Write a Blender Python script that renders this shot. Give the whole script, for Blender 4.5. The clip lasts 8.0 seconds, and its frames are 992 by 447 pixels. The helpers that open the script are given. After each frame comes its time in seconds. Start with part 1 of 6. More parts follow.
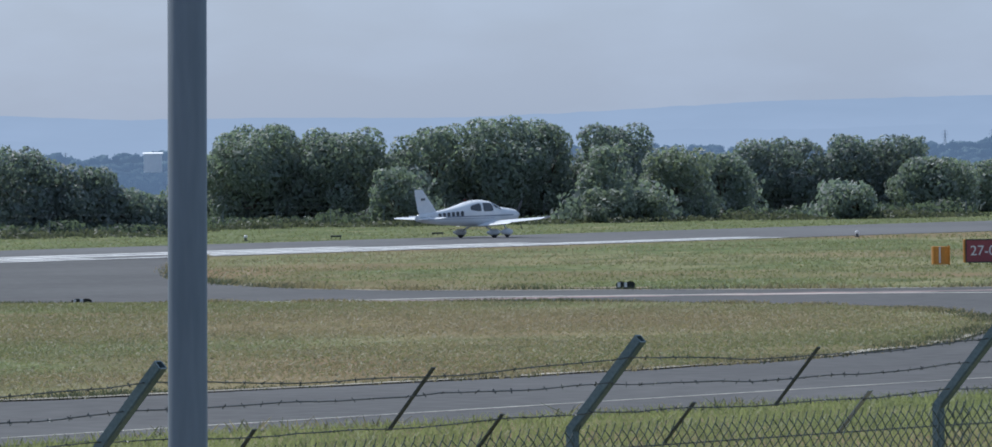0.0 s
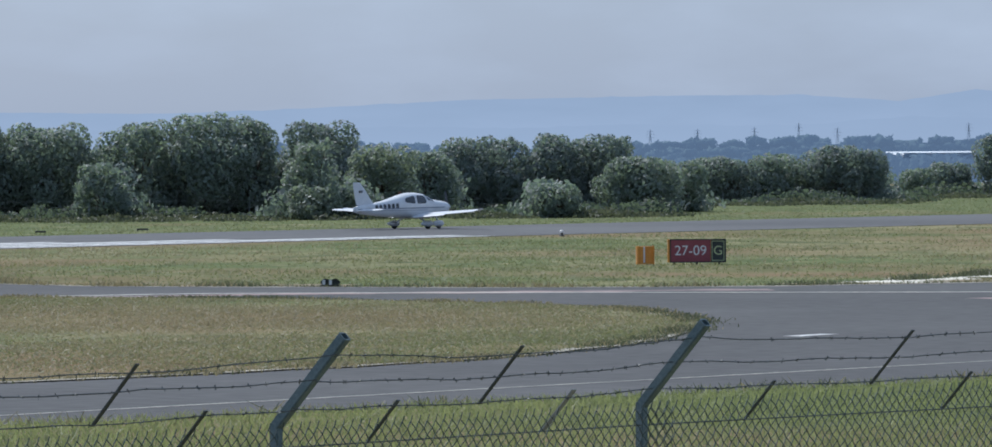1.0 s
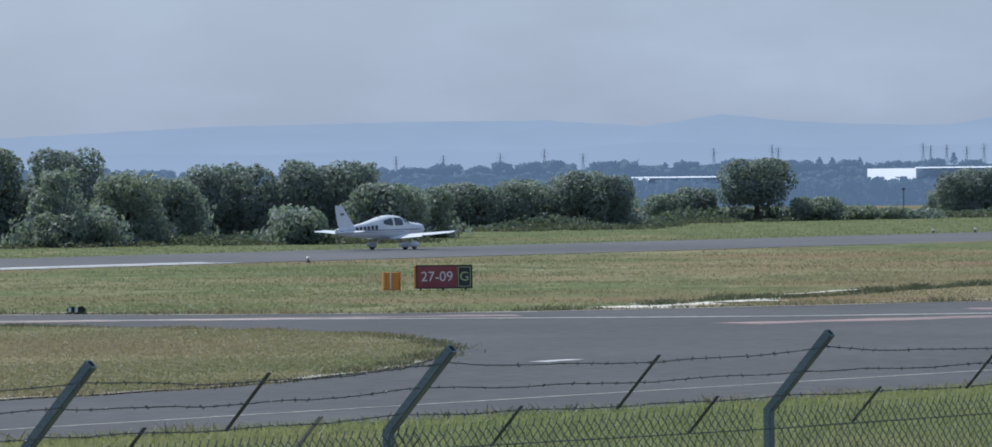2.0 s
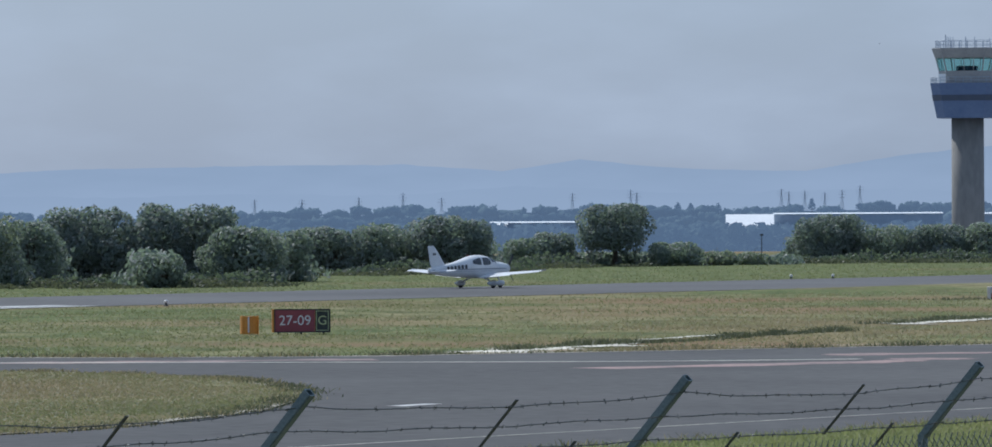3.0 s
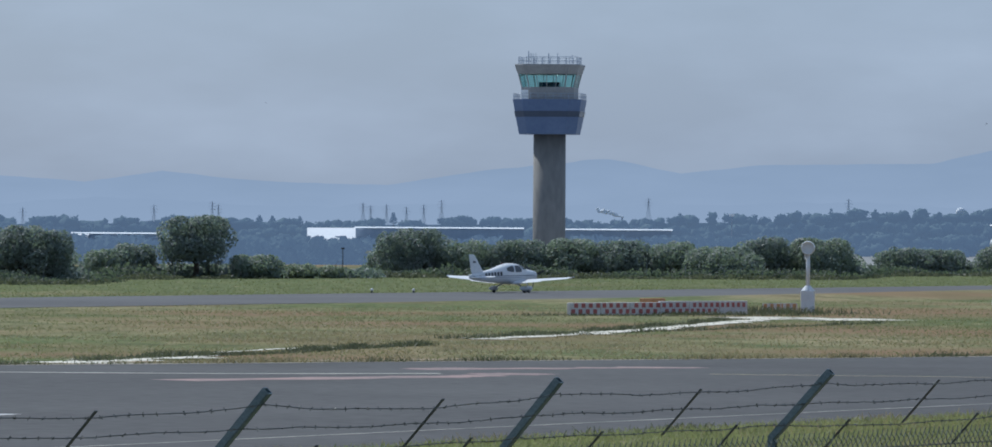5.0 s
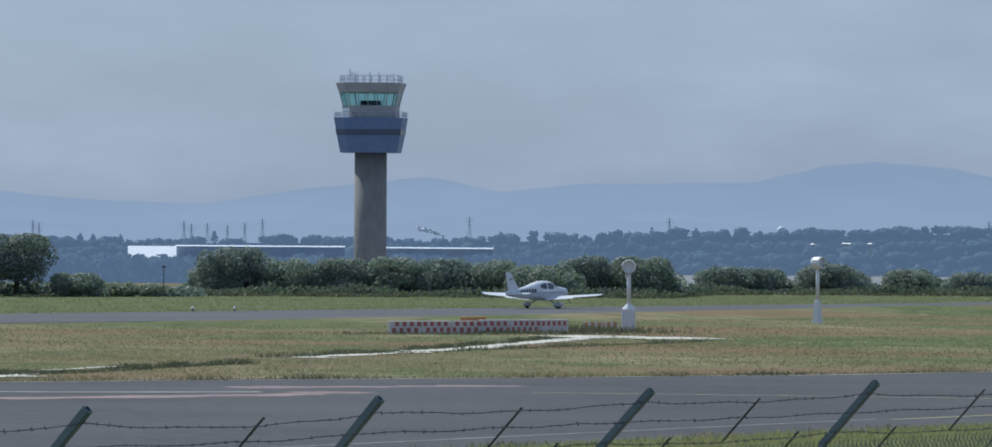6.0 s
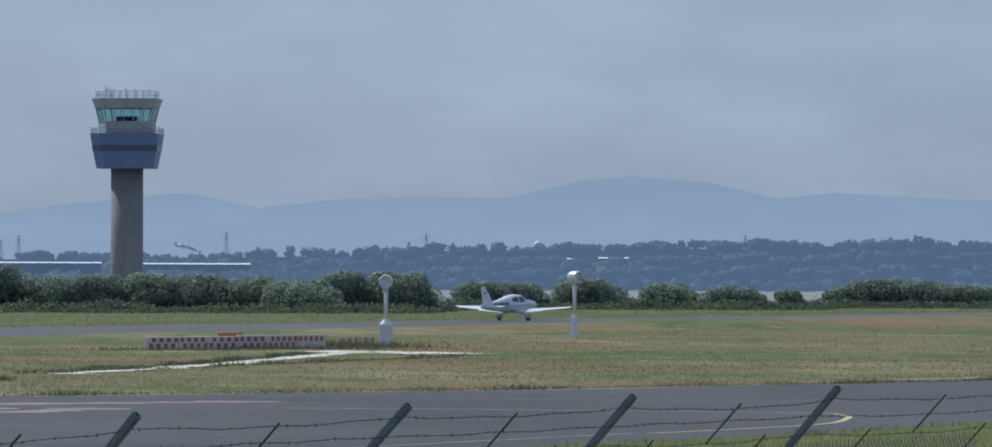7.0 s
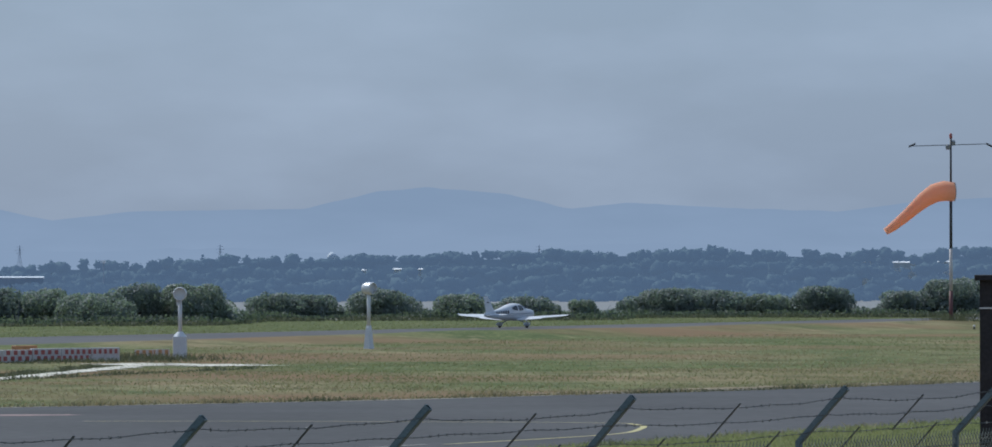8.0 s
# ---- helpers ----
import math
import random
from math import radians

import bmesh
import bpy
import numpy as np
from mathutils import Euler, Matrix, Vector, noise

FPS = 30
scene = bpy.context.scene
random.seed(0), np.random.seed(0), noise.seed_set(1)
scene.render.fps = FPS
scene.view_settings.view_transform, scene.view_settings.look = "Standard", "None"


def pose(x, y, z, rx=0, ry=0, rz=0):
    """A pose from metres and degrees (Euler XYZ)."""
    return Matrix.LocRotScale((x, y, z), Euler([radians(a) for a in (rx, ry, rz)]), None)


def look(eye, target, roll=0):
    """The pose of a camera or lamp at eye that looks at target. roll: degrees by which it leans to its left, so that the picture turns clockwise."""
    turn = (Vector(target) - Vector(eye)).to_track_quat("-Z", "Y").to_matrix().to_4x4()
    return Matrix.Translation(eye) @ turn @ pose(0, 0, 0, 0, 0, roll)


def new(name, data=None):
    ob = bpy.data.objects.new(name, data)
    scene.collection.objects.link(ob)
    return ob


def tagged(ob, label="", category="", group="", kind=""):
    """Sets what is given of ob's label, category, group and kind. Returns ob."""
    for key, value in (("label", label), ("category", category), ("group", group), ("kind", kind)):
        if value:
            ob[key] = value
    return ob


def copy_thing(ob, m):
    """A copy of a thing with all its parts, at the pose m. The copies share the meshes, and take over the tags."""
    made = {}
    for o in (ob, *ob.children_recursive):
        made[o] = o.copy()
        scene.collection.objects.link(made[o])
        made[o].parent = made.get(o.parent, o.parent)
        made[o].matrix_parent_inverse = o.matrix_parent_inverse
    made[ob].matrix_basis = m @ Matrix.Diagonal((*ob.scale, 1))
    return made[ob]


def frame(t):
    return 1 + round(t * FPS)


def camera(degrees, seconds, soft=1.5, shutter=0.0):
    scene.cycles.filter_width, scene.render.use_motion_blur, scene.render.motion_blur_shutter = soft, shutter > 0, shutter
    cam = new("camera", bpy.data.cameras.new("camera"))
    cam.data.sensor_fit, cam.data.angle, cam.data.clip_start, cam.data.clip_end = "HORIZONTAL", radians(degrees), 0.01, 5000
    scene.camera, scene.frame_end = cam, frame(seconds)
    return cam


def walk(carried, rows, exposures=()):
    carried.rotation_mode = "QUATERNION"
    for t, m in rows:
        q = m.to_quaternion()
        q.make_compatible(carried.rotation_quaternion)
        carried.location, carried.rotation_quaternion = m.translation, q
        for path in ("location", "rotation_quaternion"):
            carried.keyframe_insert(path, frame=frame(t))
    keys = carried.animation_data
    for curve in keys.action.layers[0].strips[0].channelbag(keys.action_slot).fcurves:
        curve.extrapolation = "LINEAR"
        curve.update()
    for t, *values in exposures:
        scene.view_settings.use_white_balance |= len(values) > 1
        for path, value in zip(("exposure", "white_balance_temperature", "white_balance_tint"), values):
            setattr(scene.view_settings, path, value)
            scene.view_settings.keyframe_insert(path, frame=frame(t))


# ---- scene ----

# ---------------------------------------------------------------- camera
EYE = Vector((0.0, 0.0, 5.1))


def aim(yaw, pitch, roll):
    """A camera pose at the eye: yaw to the right of +y, pitch up, roll."""
    a, e = radians(yaw), radians(pitch)
    way = Vector((math.sin(a) * math.cos(e), math.cos(a) * math.cos(e), math.sin(e)))
    return look(EYE, EYE + way * 100, roll)


cam = camera(8.54, 8.0, soft=1.6)
walk(cam, [
    (0.0, aim(-7.2515, -0.6862, -0.788)), (0.5, aim(-6.0963, -0.3771, -0.860)),
    (1.0, aim(-4.7094, -0.7316, -0.342)), (1.5, aim(-3.5954, -0.7260, -0.622)),
    (1.7, aim(-3.1518, -0.6496, -0.600)), (2.8, aim(-1.4414, -0.2158, -0.451)),
    (3.0, aim(-1.2947, -0.1477, -0.311)), (3.5, aim(0.0, -0.1692, 0.338)),
    (4.0, aim(0.7203, -0.1581, -0.083)), (4.5, aim(1.6091, -0.0826, 0.0)),
    (5.8, aim(3.4367, 0.0875, 0.524)), (6.0, aim(3.8551, 0.1349, 0.416)),
    (6.5, aim(5.0542, 0.1121, 0.565)), (7.0, aim(5.9511, 0.2767, 0.227)),
    (7.5, aim(7.1797, 0.3053, 0.416)), (8.0, aim(7.7286, 0.3750, -0.084)),
], exposures=[(0.0, 0.15, 5850, 8), (1.5, 0.14, 5850, 8), (3.5, -0.04, 5850, 7), (6.5, -0.08, 5800, 6), (7.5, -0.17, 5800, 6), (8.0, -0.20, 5800, 6)])

# ---------------------------------------------------------------- light
SUN_AZ, SUN_EL = -35.0, 47.0
world = bpy.data.worlds.new("world")
scene.world = world
world.use_nodes = True
wn, wl = world.node_tree.nodes, world.node_tree.links
sky = wn.new("ShaderNodeTexSky")
sky.sky_type, sky.sun_disc = "NISHITA", False
sky.sun_elevation, sky.sun_rotation = radians(SUN_EL), radians(SUN_AZ)
sky.air_density, sky.dust_density, sky.ozone_density = 1.0, 1.5, 3.0
SKY_STRENGTH = 0.085
# thin high cloud over the whole sky
coord = wn.new("ShaderNodeTexCoord")
squash = wn.new("ShaderNodeMapping")
squash.inputs["Scale"].default_value = (9.0, 9.0, 26.0)
cloud = wn.new("ShaderNodeTexNoise")
cloud.inputs["Scale"].default_value, cloud.inputs["Detail"].default_value = 2.6, 7.0
ramp = wn.new("ShaderNodeValToRGB")
ramp.color_ramp.elements[0].position, ramp.color_ramp.elements[0].color = 0.42, (0, 0, 0, 1)
ramp.color_ramp.elements[1].position, ramp.color_ramp.elements[1].color = 0.75, (1, 1, 1, 1)
veil = wn.new("ShaderNodeMix")
veil.data_type = "RGBA"
amount = wn.new("ShaderNodeMath")
amount.operation, amount.inputs[1].default_value = "MULTIPLY_ADD", 0.14
amount.inputs[2].default_value = 0.62
wl.new(coord.outputs["Generated"], squash.inputs["Vector"])
wl.new(squash.outputs["Vector"], cloud.inputs["Vector"])
wl.new(cloud.outputs["Fac"], ramp.inputs["Fac"])
wl.new(ramp.outputs["Color"], amount.inputs[0])
wl.new(amount.outputs["Value"], veil.inputs["Factor"])
wl.new(sky.outputs["Color"], veil.inputs["A"])
tone = wn.new("ShaderNodeMix")
tone.data_type = "RGBA"
tone.inputs["A"].default_value, tone.inputs["B"].default_value = (3.75, 4.88, 6.95, 1), (5.0, 5.95, 7.65, 1)
wl.new(ramp.outputs["Color"], tone.inputs["Factor"])
wl.new(tone.outputs["Result"], veil.inputs["B"])
wl.new(veil.outputs["Result"], wn["Background"].inputs["Color"])
wn["Background"].inputs["Strength"].default_value = SKY_STRENGTH

sun_data = bpy.data.lights.new("sun", "SUN")
sun_data.energy, sun_data.angle, sun_data.color = 3.9, radians(0.6), (1.0, 0.95, 0.87)
sun = new("sun", sun_data)
sd = Vector((math.sin(radians(SUN_AZ)) * math.cos(radians(SUN_EL)), math.cos(radians(SUN_AZ)) * math.cos(radians(SUN_EL)), math.sin(radians(SUN_EL))))
sun.matrix_world = look(sd * 100, (0, 0, 0))


# ---------------------------------------------------------------- materials
def material(name, dark, light, scale=4.0, rough=0.8, metal=0.0, bump=0.0, fine=None, island=0.0, spec=0.4, stretch=(1, 1, 1), detail=5.0):
    """Two-tone procedural surface: large stains, fine grain, relief."""
    m = bpy.data.materials.new(name)
    m.use_nodes = True
    n, l = m.node_tree.nodes, m.node_tree.links
    b = n["Principled BSDF"]
    b.inputs["Roughness"].default_value, b.inputs["Metallic"].default_value = rough, metal
    b.inputs["Specular IOR Level"].default_value = spec
    c = n.new("ShaderNodeTexCoord")
    mp = n.new("ShaderNodeMapping")
    mp.inputs["Scale"].default_value = stretch
    l.new(c.outputs["Object"], mp.inputs["Vector"])
    big = n.new("ShaderNodeTexNoise")
    big.inputs["Scale"].default_value, big.inputs["Detail"].default_value = scale, detail
    l.new(mp.outputs["Vector"], big.inputs["Vector"])
    small = n.new("ShaderNodeTexNoise")
    small.inputs["Scale"].default_value, small.inputs["Detail"].default_value = fine or scale * 9, 3.0
    l.new(mp.outputs["Vector"], small.inputs["Vector"])
    mix = n.new("ShaderNodeMath")
    mix.operation = "ADD"
    l.new(big.outputs["Fac"], mix.inputs[0])
    l.new(small.outputs["Fac"], mix.inputs[1])
    value = mix.outputs["Value"]
    if island:
        geo = n.new("ShaderNodeNewGeometry")
        mul = n.new("ShaderNodeMath")
        mul.operation = "MULTIPLY_ADD"
        mul.inputs[1].default_value = island
        l.new(geo.outputs["Random Per Island"], mul.inputs[0])
        l.new(value, mul.inputs[2])
        value = mul.outputs["Value"]
    rng = n.new("ShaderNodeMapRange")
    rng.inputs["From Min"].default_value, rng.inputs["From Max"].default_value = 0.7, 1.3 + island
    l.new(value, rng.inputs["Value"])
    col = n.new("ShaderNodeMix")
    col.data_type = "RGBA"
    col.inputs["A"].default_value, col.inputs["B"].default_value = (*dark, 1), (*light, 1)
    l.new(rng.outputs["Result"], col.inputs["Factor"])
    l.new(col.outputs["Result"], b.inputs["Base Color"])
    if bump:
        bp = n.new("ShaderNodeBump")
        bp.inputs["Strength"].default_value, bp.inputs["Distance"].default_value = 0.6, bump
        l.new(small.outputs["Fac"], bp.inputs["Height"])
        l.new(bp.outputs["Normal"], b.inputs["Normal"])
    return m


def leaf_material(name, dark, light, island=0.6, through_light=None, waxy=0.25, haze_sheen=0.0):
    m = material(name, dark, light, scale=0.25, fine=2.0, rough=0.55, island=island, spec=waxy)
    n, l = m.node_tree.nodes, m.node_tree.links
    b = n["Principled BSDF"]
    # sheen lays a pale haze-like veil over shaded leaves
    b.inputs["Sheen Weight"].default_value, b.inputs["Sheen Roughness"].default_value = haze_sheen, 0.6
    t = n.new("ShaderNodeBsdfTranslucent")
    t.inputs["Color"].default_value = (*(through_light or (light[0] * 1.1, light[1] * 1.2, light[2] * 0.9)), 1)
    a = n.new("ShaderNodeMixShader")
    a.inputs["Fac"].default_value = 0.48
    l.new(b.outputs["BSDF"], a.inputs[1])
    l.new(t.outputs["BSDF"], a.inputs[2])
    l.new(a.outputs["Shader"], n["Material Output"].inputs["Surface"])
    return m


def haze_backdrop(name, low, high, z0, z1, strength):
    """Far distance seen through miles of air: its haze is put in as a glow like the sky's."""
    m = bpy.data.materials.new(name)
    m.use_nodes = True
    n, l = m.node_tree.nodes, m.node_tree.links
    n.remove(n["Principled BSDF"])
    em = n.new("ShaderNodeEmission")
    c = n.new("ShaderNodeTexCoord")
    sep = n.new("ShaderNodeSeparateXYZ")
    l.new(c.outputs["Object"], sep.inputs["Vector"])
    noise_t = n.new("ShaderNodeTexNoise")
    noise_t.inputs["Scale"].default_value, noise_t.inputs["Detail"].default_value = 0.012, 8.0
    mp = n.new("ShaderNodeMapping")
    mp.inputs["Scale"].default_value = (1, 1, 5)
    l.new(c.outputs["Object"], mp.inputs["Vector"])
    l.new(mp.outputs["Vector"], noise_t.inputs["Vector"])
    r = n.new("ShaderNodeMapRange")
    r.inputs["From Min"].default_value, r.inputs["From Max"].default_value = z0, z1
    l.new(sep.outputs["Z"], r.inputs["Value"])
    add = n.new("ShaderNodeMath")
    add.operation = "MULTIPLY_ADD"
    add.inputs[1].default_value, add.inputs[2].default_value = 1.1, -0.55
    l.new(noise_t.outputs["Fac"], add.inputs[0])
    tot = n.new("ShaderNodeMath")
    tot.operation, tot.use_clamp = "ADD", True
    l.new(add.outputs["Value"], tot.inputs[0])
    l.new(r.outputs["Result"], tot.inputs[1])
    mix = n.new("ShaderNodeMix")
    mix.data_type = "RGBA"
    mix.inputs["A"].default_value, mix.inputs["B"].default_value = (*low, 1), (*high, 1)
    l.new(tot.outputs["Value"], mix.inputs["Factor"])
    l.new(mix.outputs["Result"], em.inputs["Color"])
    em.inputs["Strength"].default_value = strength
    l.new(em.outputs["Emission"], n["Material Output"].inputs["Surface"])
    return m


M_GRASS = bpy.data.materials.new("mown_grass")
M_GRASS.use_nodes = True


def grass_nodes(m, dry_from=0.45, brown_from=0.44):
    """Green turf with long straw-coloured and brown dry patches and a fine grain."""
    n, l = m.node_tree.nodes, m.node_tree.links
    b = n["Principled BSDF"]
    b.inputs["Roughness"].default_value, b.inputs["Specular IOR Level"].default_value = 0.95, 0.05
    c = n.new("ShaderNodeTexCoord")

    def layer(scale, detail, lo, hi, stretch, seed):
        mp = n.new("ShaderNodeMapping")
        mp.inputs["Scale"].default_value, mp.inputs["Location"].default_value = stretch, (seed, seed * 0.7, 0)
        mp.inputs["Rotation"].default_value = (0, 0, radians(32))
        t = n.new("ShaderNodeTexNoise")
        t.inputs["Scale"].default_value, t.inputs["Detail"].default_value = scale, detail
        r = n.new("ShaderNodeMapRange")
        r.inputs["From Min"].default_value, r.inputs["From Max"].default_value = lo, hi
        l.new(c.outputs["Object"], mp.inputs["Vector"])
        l.new(mp.outputs["Vector"], t.inputs["Vector"])
        l.new(t.outputs["Fac"], r.inputs["Value"])
        return r.outputs["Result"]

    def blend(a, bb, fac):
        x = n.new("ShaderNodeMix")
        x.data_type = "RGBA"
        for key, v in (("A", a), ("B", bb)):
            if isinstance(v, tuple):
                x.inputs[key].default_value = (*v, 1)
            else:
                l.new(v, x.inputs[key])
        l.new(fac, x.inputs["Factor"])
        return x.outputs["Result"]
    green = blend((0.090, 0.116, 0.046), (0.160, 0.178, 0.076), layer(3.2, 4, 0.36, 0.64, (1.0, 0.3, 1), 3.0))
    straw = blend((0.205, 0.180, 0.095), (0.315, 0.265, 0.155), layer(4.5, 4, 0.36, 0.64, (1.0, 0.3, 1), 9.0))
    base = blend(green, straw, layer(0.06, 10, dry_from, dry_from + 0.22, (1.0, 0.35, 1), 21.0))
    base = blend(base, (0.062, 0.085, 0.034), layer(0.33, 8, 0.46, 0.76, (1.0, 0.5, 1), 63.0))
    base = blend(base, (0.33, 0.275, 0.165), layer(0.55, 8, 0.57, 0.80, (1.0, 0.4, 1), 87.0))
    base = blend(base, (0.205, 0.140, 0.082), layer(0.05, 10, brown_from, brown_from + 0.2, (0.7, 0.7, 1), 44.0))
    l.new(base, b.inputs["Base Color"])


grass_nodes(M_GRASS)
M_VERGE = bpy.data.materials.new("green_verge")
M_VERGE.use_nodes = True
grass_nodes(M_VERGE, 0.60, 0.62)
M_ASPHALT = material("worn_asphalt", (0.062, 0.062, 0.064), (0.106, 0.105, 0.106), scale=0.07, fine=1.6, spec=0.15, rough=0.95, bump=0.004, stretch=(1, 1, 1), detail=8)
M_RUNWAY = material("runway_asphalt", (0.085, 0.085, 0.088), (0.135, 0.135, 0.138), scale=0.05, fine=1.2, spec=0.15, rough=0.95, bump=0.004, detail=8)
M_WHITE_LINE = material("worn_white_paint", (0.22, 0.22, 0.22), (0.80, 0.80, 0.78), scale=0.35, fine=3.0, rough=0.6, spec=0.5)
M_YELLOW_LINE = material("faded_yellow_paint", (0.33, 0.29, 0.15), (0.62, 0.54, 0.22), scale=0.4, fine=3.0, rough=0.6)
M_PALE_LINE = material("faded_edge_paint", (0.18, 0.18, 0.16), (0.52, 0.50, 0.42), scale=0.4, fine=3.0, rough=0.6)
M_RED_DUST = material("reddish_scuffed_asphalt", (0.13, 0.11, 0.11), (0.36, 0.24, 0.22), scale=0.25, fine=2.0, rough=0.9)
M_GRAVEL = material("pale_concrete_strip", (0.40, 0.37, 0.30), (0.78, 0.74, 0.64), scale=0.3, fine=2.5, rough=0.9, bump=0.02)
M_BARE = material("bare_dry_earth", (0.17, 0.13, 0.08), (0.33, 0.26, 0.16), scale=0.3, fine=2.0, rough=0.95)
M_BLADE = leaf_material("grass_blades", (0.120, 0.150, 0.060), (0.215, 0.225, 0.105), 1.0, (0.200, 0.215, 0.095))
M_DRYBLADE = leaf_material("dry_grass_blades", (0.20, 0.180, 0.095), (0.33, 0.285, 0.165), 1.0, (0.27, 0.235, 0.13))
M_LUSH = leaf_material("lush_grass_blades", (0.150, 0.185, 0.068), (0.29, 0.31, 0.14), 1.0, (0.27, 0.30, 0.12))
M_WEED = leaf_material("rank_weeds", (0.062, 0.080, 0.048), (0.120, 0.128, 0.078), 1.0, (0.105, 0.118, 0.065))
M_DUST = material("dusty_verge", (0.17, 0.155, 0.12), (0.36, 0.33, 0.27), scale=0.5, fine=4.0, rough=0.95)
# tree leaf colours raised and blued to hold the haze before them
M_LEAF = leaf_material("hazed_willow_leaves", (0.118, 0.155, 0.140), (0.200, 0.238, 0.190), waxy=0.35, island=0.3, haze_sheen=0.75)
M_LEAF_DARK = leaf_material("hazed_thorn_leaves", (0.105, 0.136, 0.136), (0.170, 0.205, 0.182), waxy=0.35, island=0.3, haze_sheen=0.75)
M_LEAF_LIGHT = leaf_material("hazed_pale_scrub_leaves", (0.125, 0.160, 0.125), (0.210, 0.240, 0.175), waxy=0.35, island=0.3, haze_sheen=0.75)
M_BRAMBLE = leaf_material("bramble_leaves", (0.060, 0.080, 0.064), (0.105, 0.128, 0.098), waxy=0.1, haze_sheen=0.1)
M_BARK = material("bark", (0.05, 0.04, 0.03), (0.14, 0.11, 0.08), scale=2, rough=0.9, bump=0.03)
M_WATER = material("river_water", (0.20, 0.21, 0.22), (0.27, 0.27, 0.26), scale=0.01, fine=0.08, spec=0.1, rough=0.8, stretch=(1, 6, 1))
M_FARLEAF = leaf_material("haze_glow_leaves", (0.030, 0.044, 0.042), (0.062, 0.082, 0.072), 0.5, waxy=0.0)
# blue emission puts the haze over the river into the leaves
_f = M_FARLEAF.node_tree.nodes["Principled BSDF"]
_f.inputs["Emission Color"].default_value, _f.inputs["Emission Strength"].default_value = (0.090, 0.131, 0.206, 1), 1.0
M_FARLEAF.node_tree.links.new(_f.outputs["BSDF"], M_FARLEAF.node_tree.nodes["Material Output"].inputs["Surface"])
M_GALV = material("galvanised_steel", (0.135, 0.155, 0.172), (0.19, 0.21, 0.23), scale=4, fine=25, stretch=(1, 1, 0.12), rough=0.5, metal=0.35, bump=0.001)
M_GREENSTEEL = material("weathered_green_steel", (0.100, 0.145, 0.160), (0.19, 0.235, 0.250), scale=7, fine=70, rough=0.5, metal=0.2, bump=0.001)
M_WIRE = material("dull_wire", (0.05, 0.06, 0.06), (0.12, 0.13, 0.13), scale=9, rough=0.55, metal=0.5)
M_MESHWIRE = material("green_coated_wire", (0.022, 0.040, 0.036), (0.060, 0.085, 0.075), scale=9, rough=0.5, metal=0.1)
M_CONCRETE = material("weathered_concrete", (0.185, 0.18, 0.172), (0.26, 0.25, 0.235), scale=0.2, fine=1.2, rough=0.85, bump=0.02, stretch=(1, 1, 0.35))
M_BLUE = material("blue_cladding", (0.10, 0.15, 0.27), (0.14, 0.195, 0.32), scale=0.3, fine=1.5, rough=0.45)
M_BLUEBAND = material("dark_window_band", (0.05, 0.07, 0.11), (0.08, 0.10, 0.15), scale=0.5, rough=0.25)
M_GREYPANEL = material("grey_cladding", (0.27, 0.27, 0.27), (0.36, 0.355, 0.345), scale=0.4, fine=2, rough=0.5)
M_WHITEPAINT = material("white_paint", (0.62, 0.635, 0.655), (0.74, 0.745, 0.75), scale=1.5, fine=14, rough=0.3, spec=0.5)
M_GREYLINE = material("grey_blue_stripe", (0.16, 0.19, 0.25), (0.22, 0.25, 0.31), scale=3, rough=0.35)
M_DARKTEXT = material("dark_lettering", (0.035, 0.04, 0.05), (0.06, 0.065, 0.075), scale=5, rough=0.4)
M_RUBBER = material("tyre_rubber", (0.02, 0.02, 0.02), (0.04, 0.04, 0.04), scale=8, rough=0.8)
M_DARKGLASS = material("tinted_canopy", (0.02, 0.025, 0.03), (0.04, 0.045, 0.055), scale=2, rough=0.06, spec=0.9)
M_ORANGE = material("orange_sign_casing", (0.55, 0.22, 0.035), (0.72, 0.32, 0.06), scale=2, fine=15, rough=0.5)
M_FADEDORANGE = material("faded_orange_board", (0.42, 0.21, 0.09), (0.55, 0.30, 0.14), scale=2, fine=15, rough=0.6)
M_SIGNRED = material("sign_red", (0.23, 0.050, 0.062), (0.30, 0.070, 0.085), scale=2, fine=12, rough=0.45)
M_SIGNBLACK = material("sign_black", (0.025, 0.03, 0.03), (0.05, 0.055, 0.05), scale=2, fine=12, rough=0.45)
M_SIGNWHITE = material("sign_white", (0.62, 0.60, 0.60), (0.78, 0.76, 0.75), scale=4, rough=0.5)
M_SIGNYELLOW = material("sign_yellow", (0.42, 0.46, 0.24), (0.52, 0.55, 0.30), scale=4, rough=0.5)
M_BARRED = material("barrier_red", (0.34, 0.085, 0.075), (0.46, 0.14, 0.12), scale=3, rough=0.6)
M_BARWHITE = material("barrier_white", (0.52, 0.48, 0.46), (0.68, 0.64, 0.61), scale=3, fine=20, rough=0.6)
M_SOCK = material("orange_windsock_cloth", (0.88, 0.46, 0.29), (0.94, 0.54, 0.36), scale=1.2, fine=9, rough=0.8)
_s = M_SOCK.node_tree.nodes
_t = _s.new("ShaderNodeBsdfTranslucent")
_t.inputs["Color"].default_value = (0.97, 0.54, 0.34, 1)
_x = _s.new("ShaderNodeMixShader")
_x.inputs["Fac"].default_value = 0.45
M_SOCK.node_tree.links.new(_s["Principled BSDF"].outputs["BSDF"], _x.inputs[1])
M_SOCK.node_tree.links.new(_t.outputs["BSDF"], _x.inputs[2])
M_SOCK.node_tree.links.new(_x.outputs["Shader"], _s["Material Output"].inputs["Surface"])
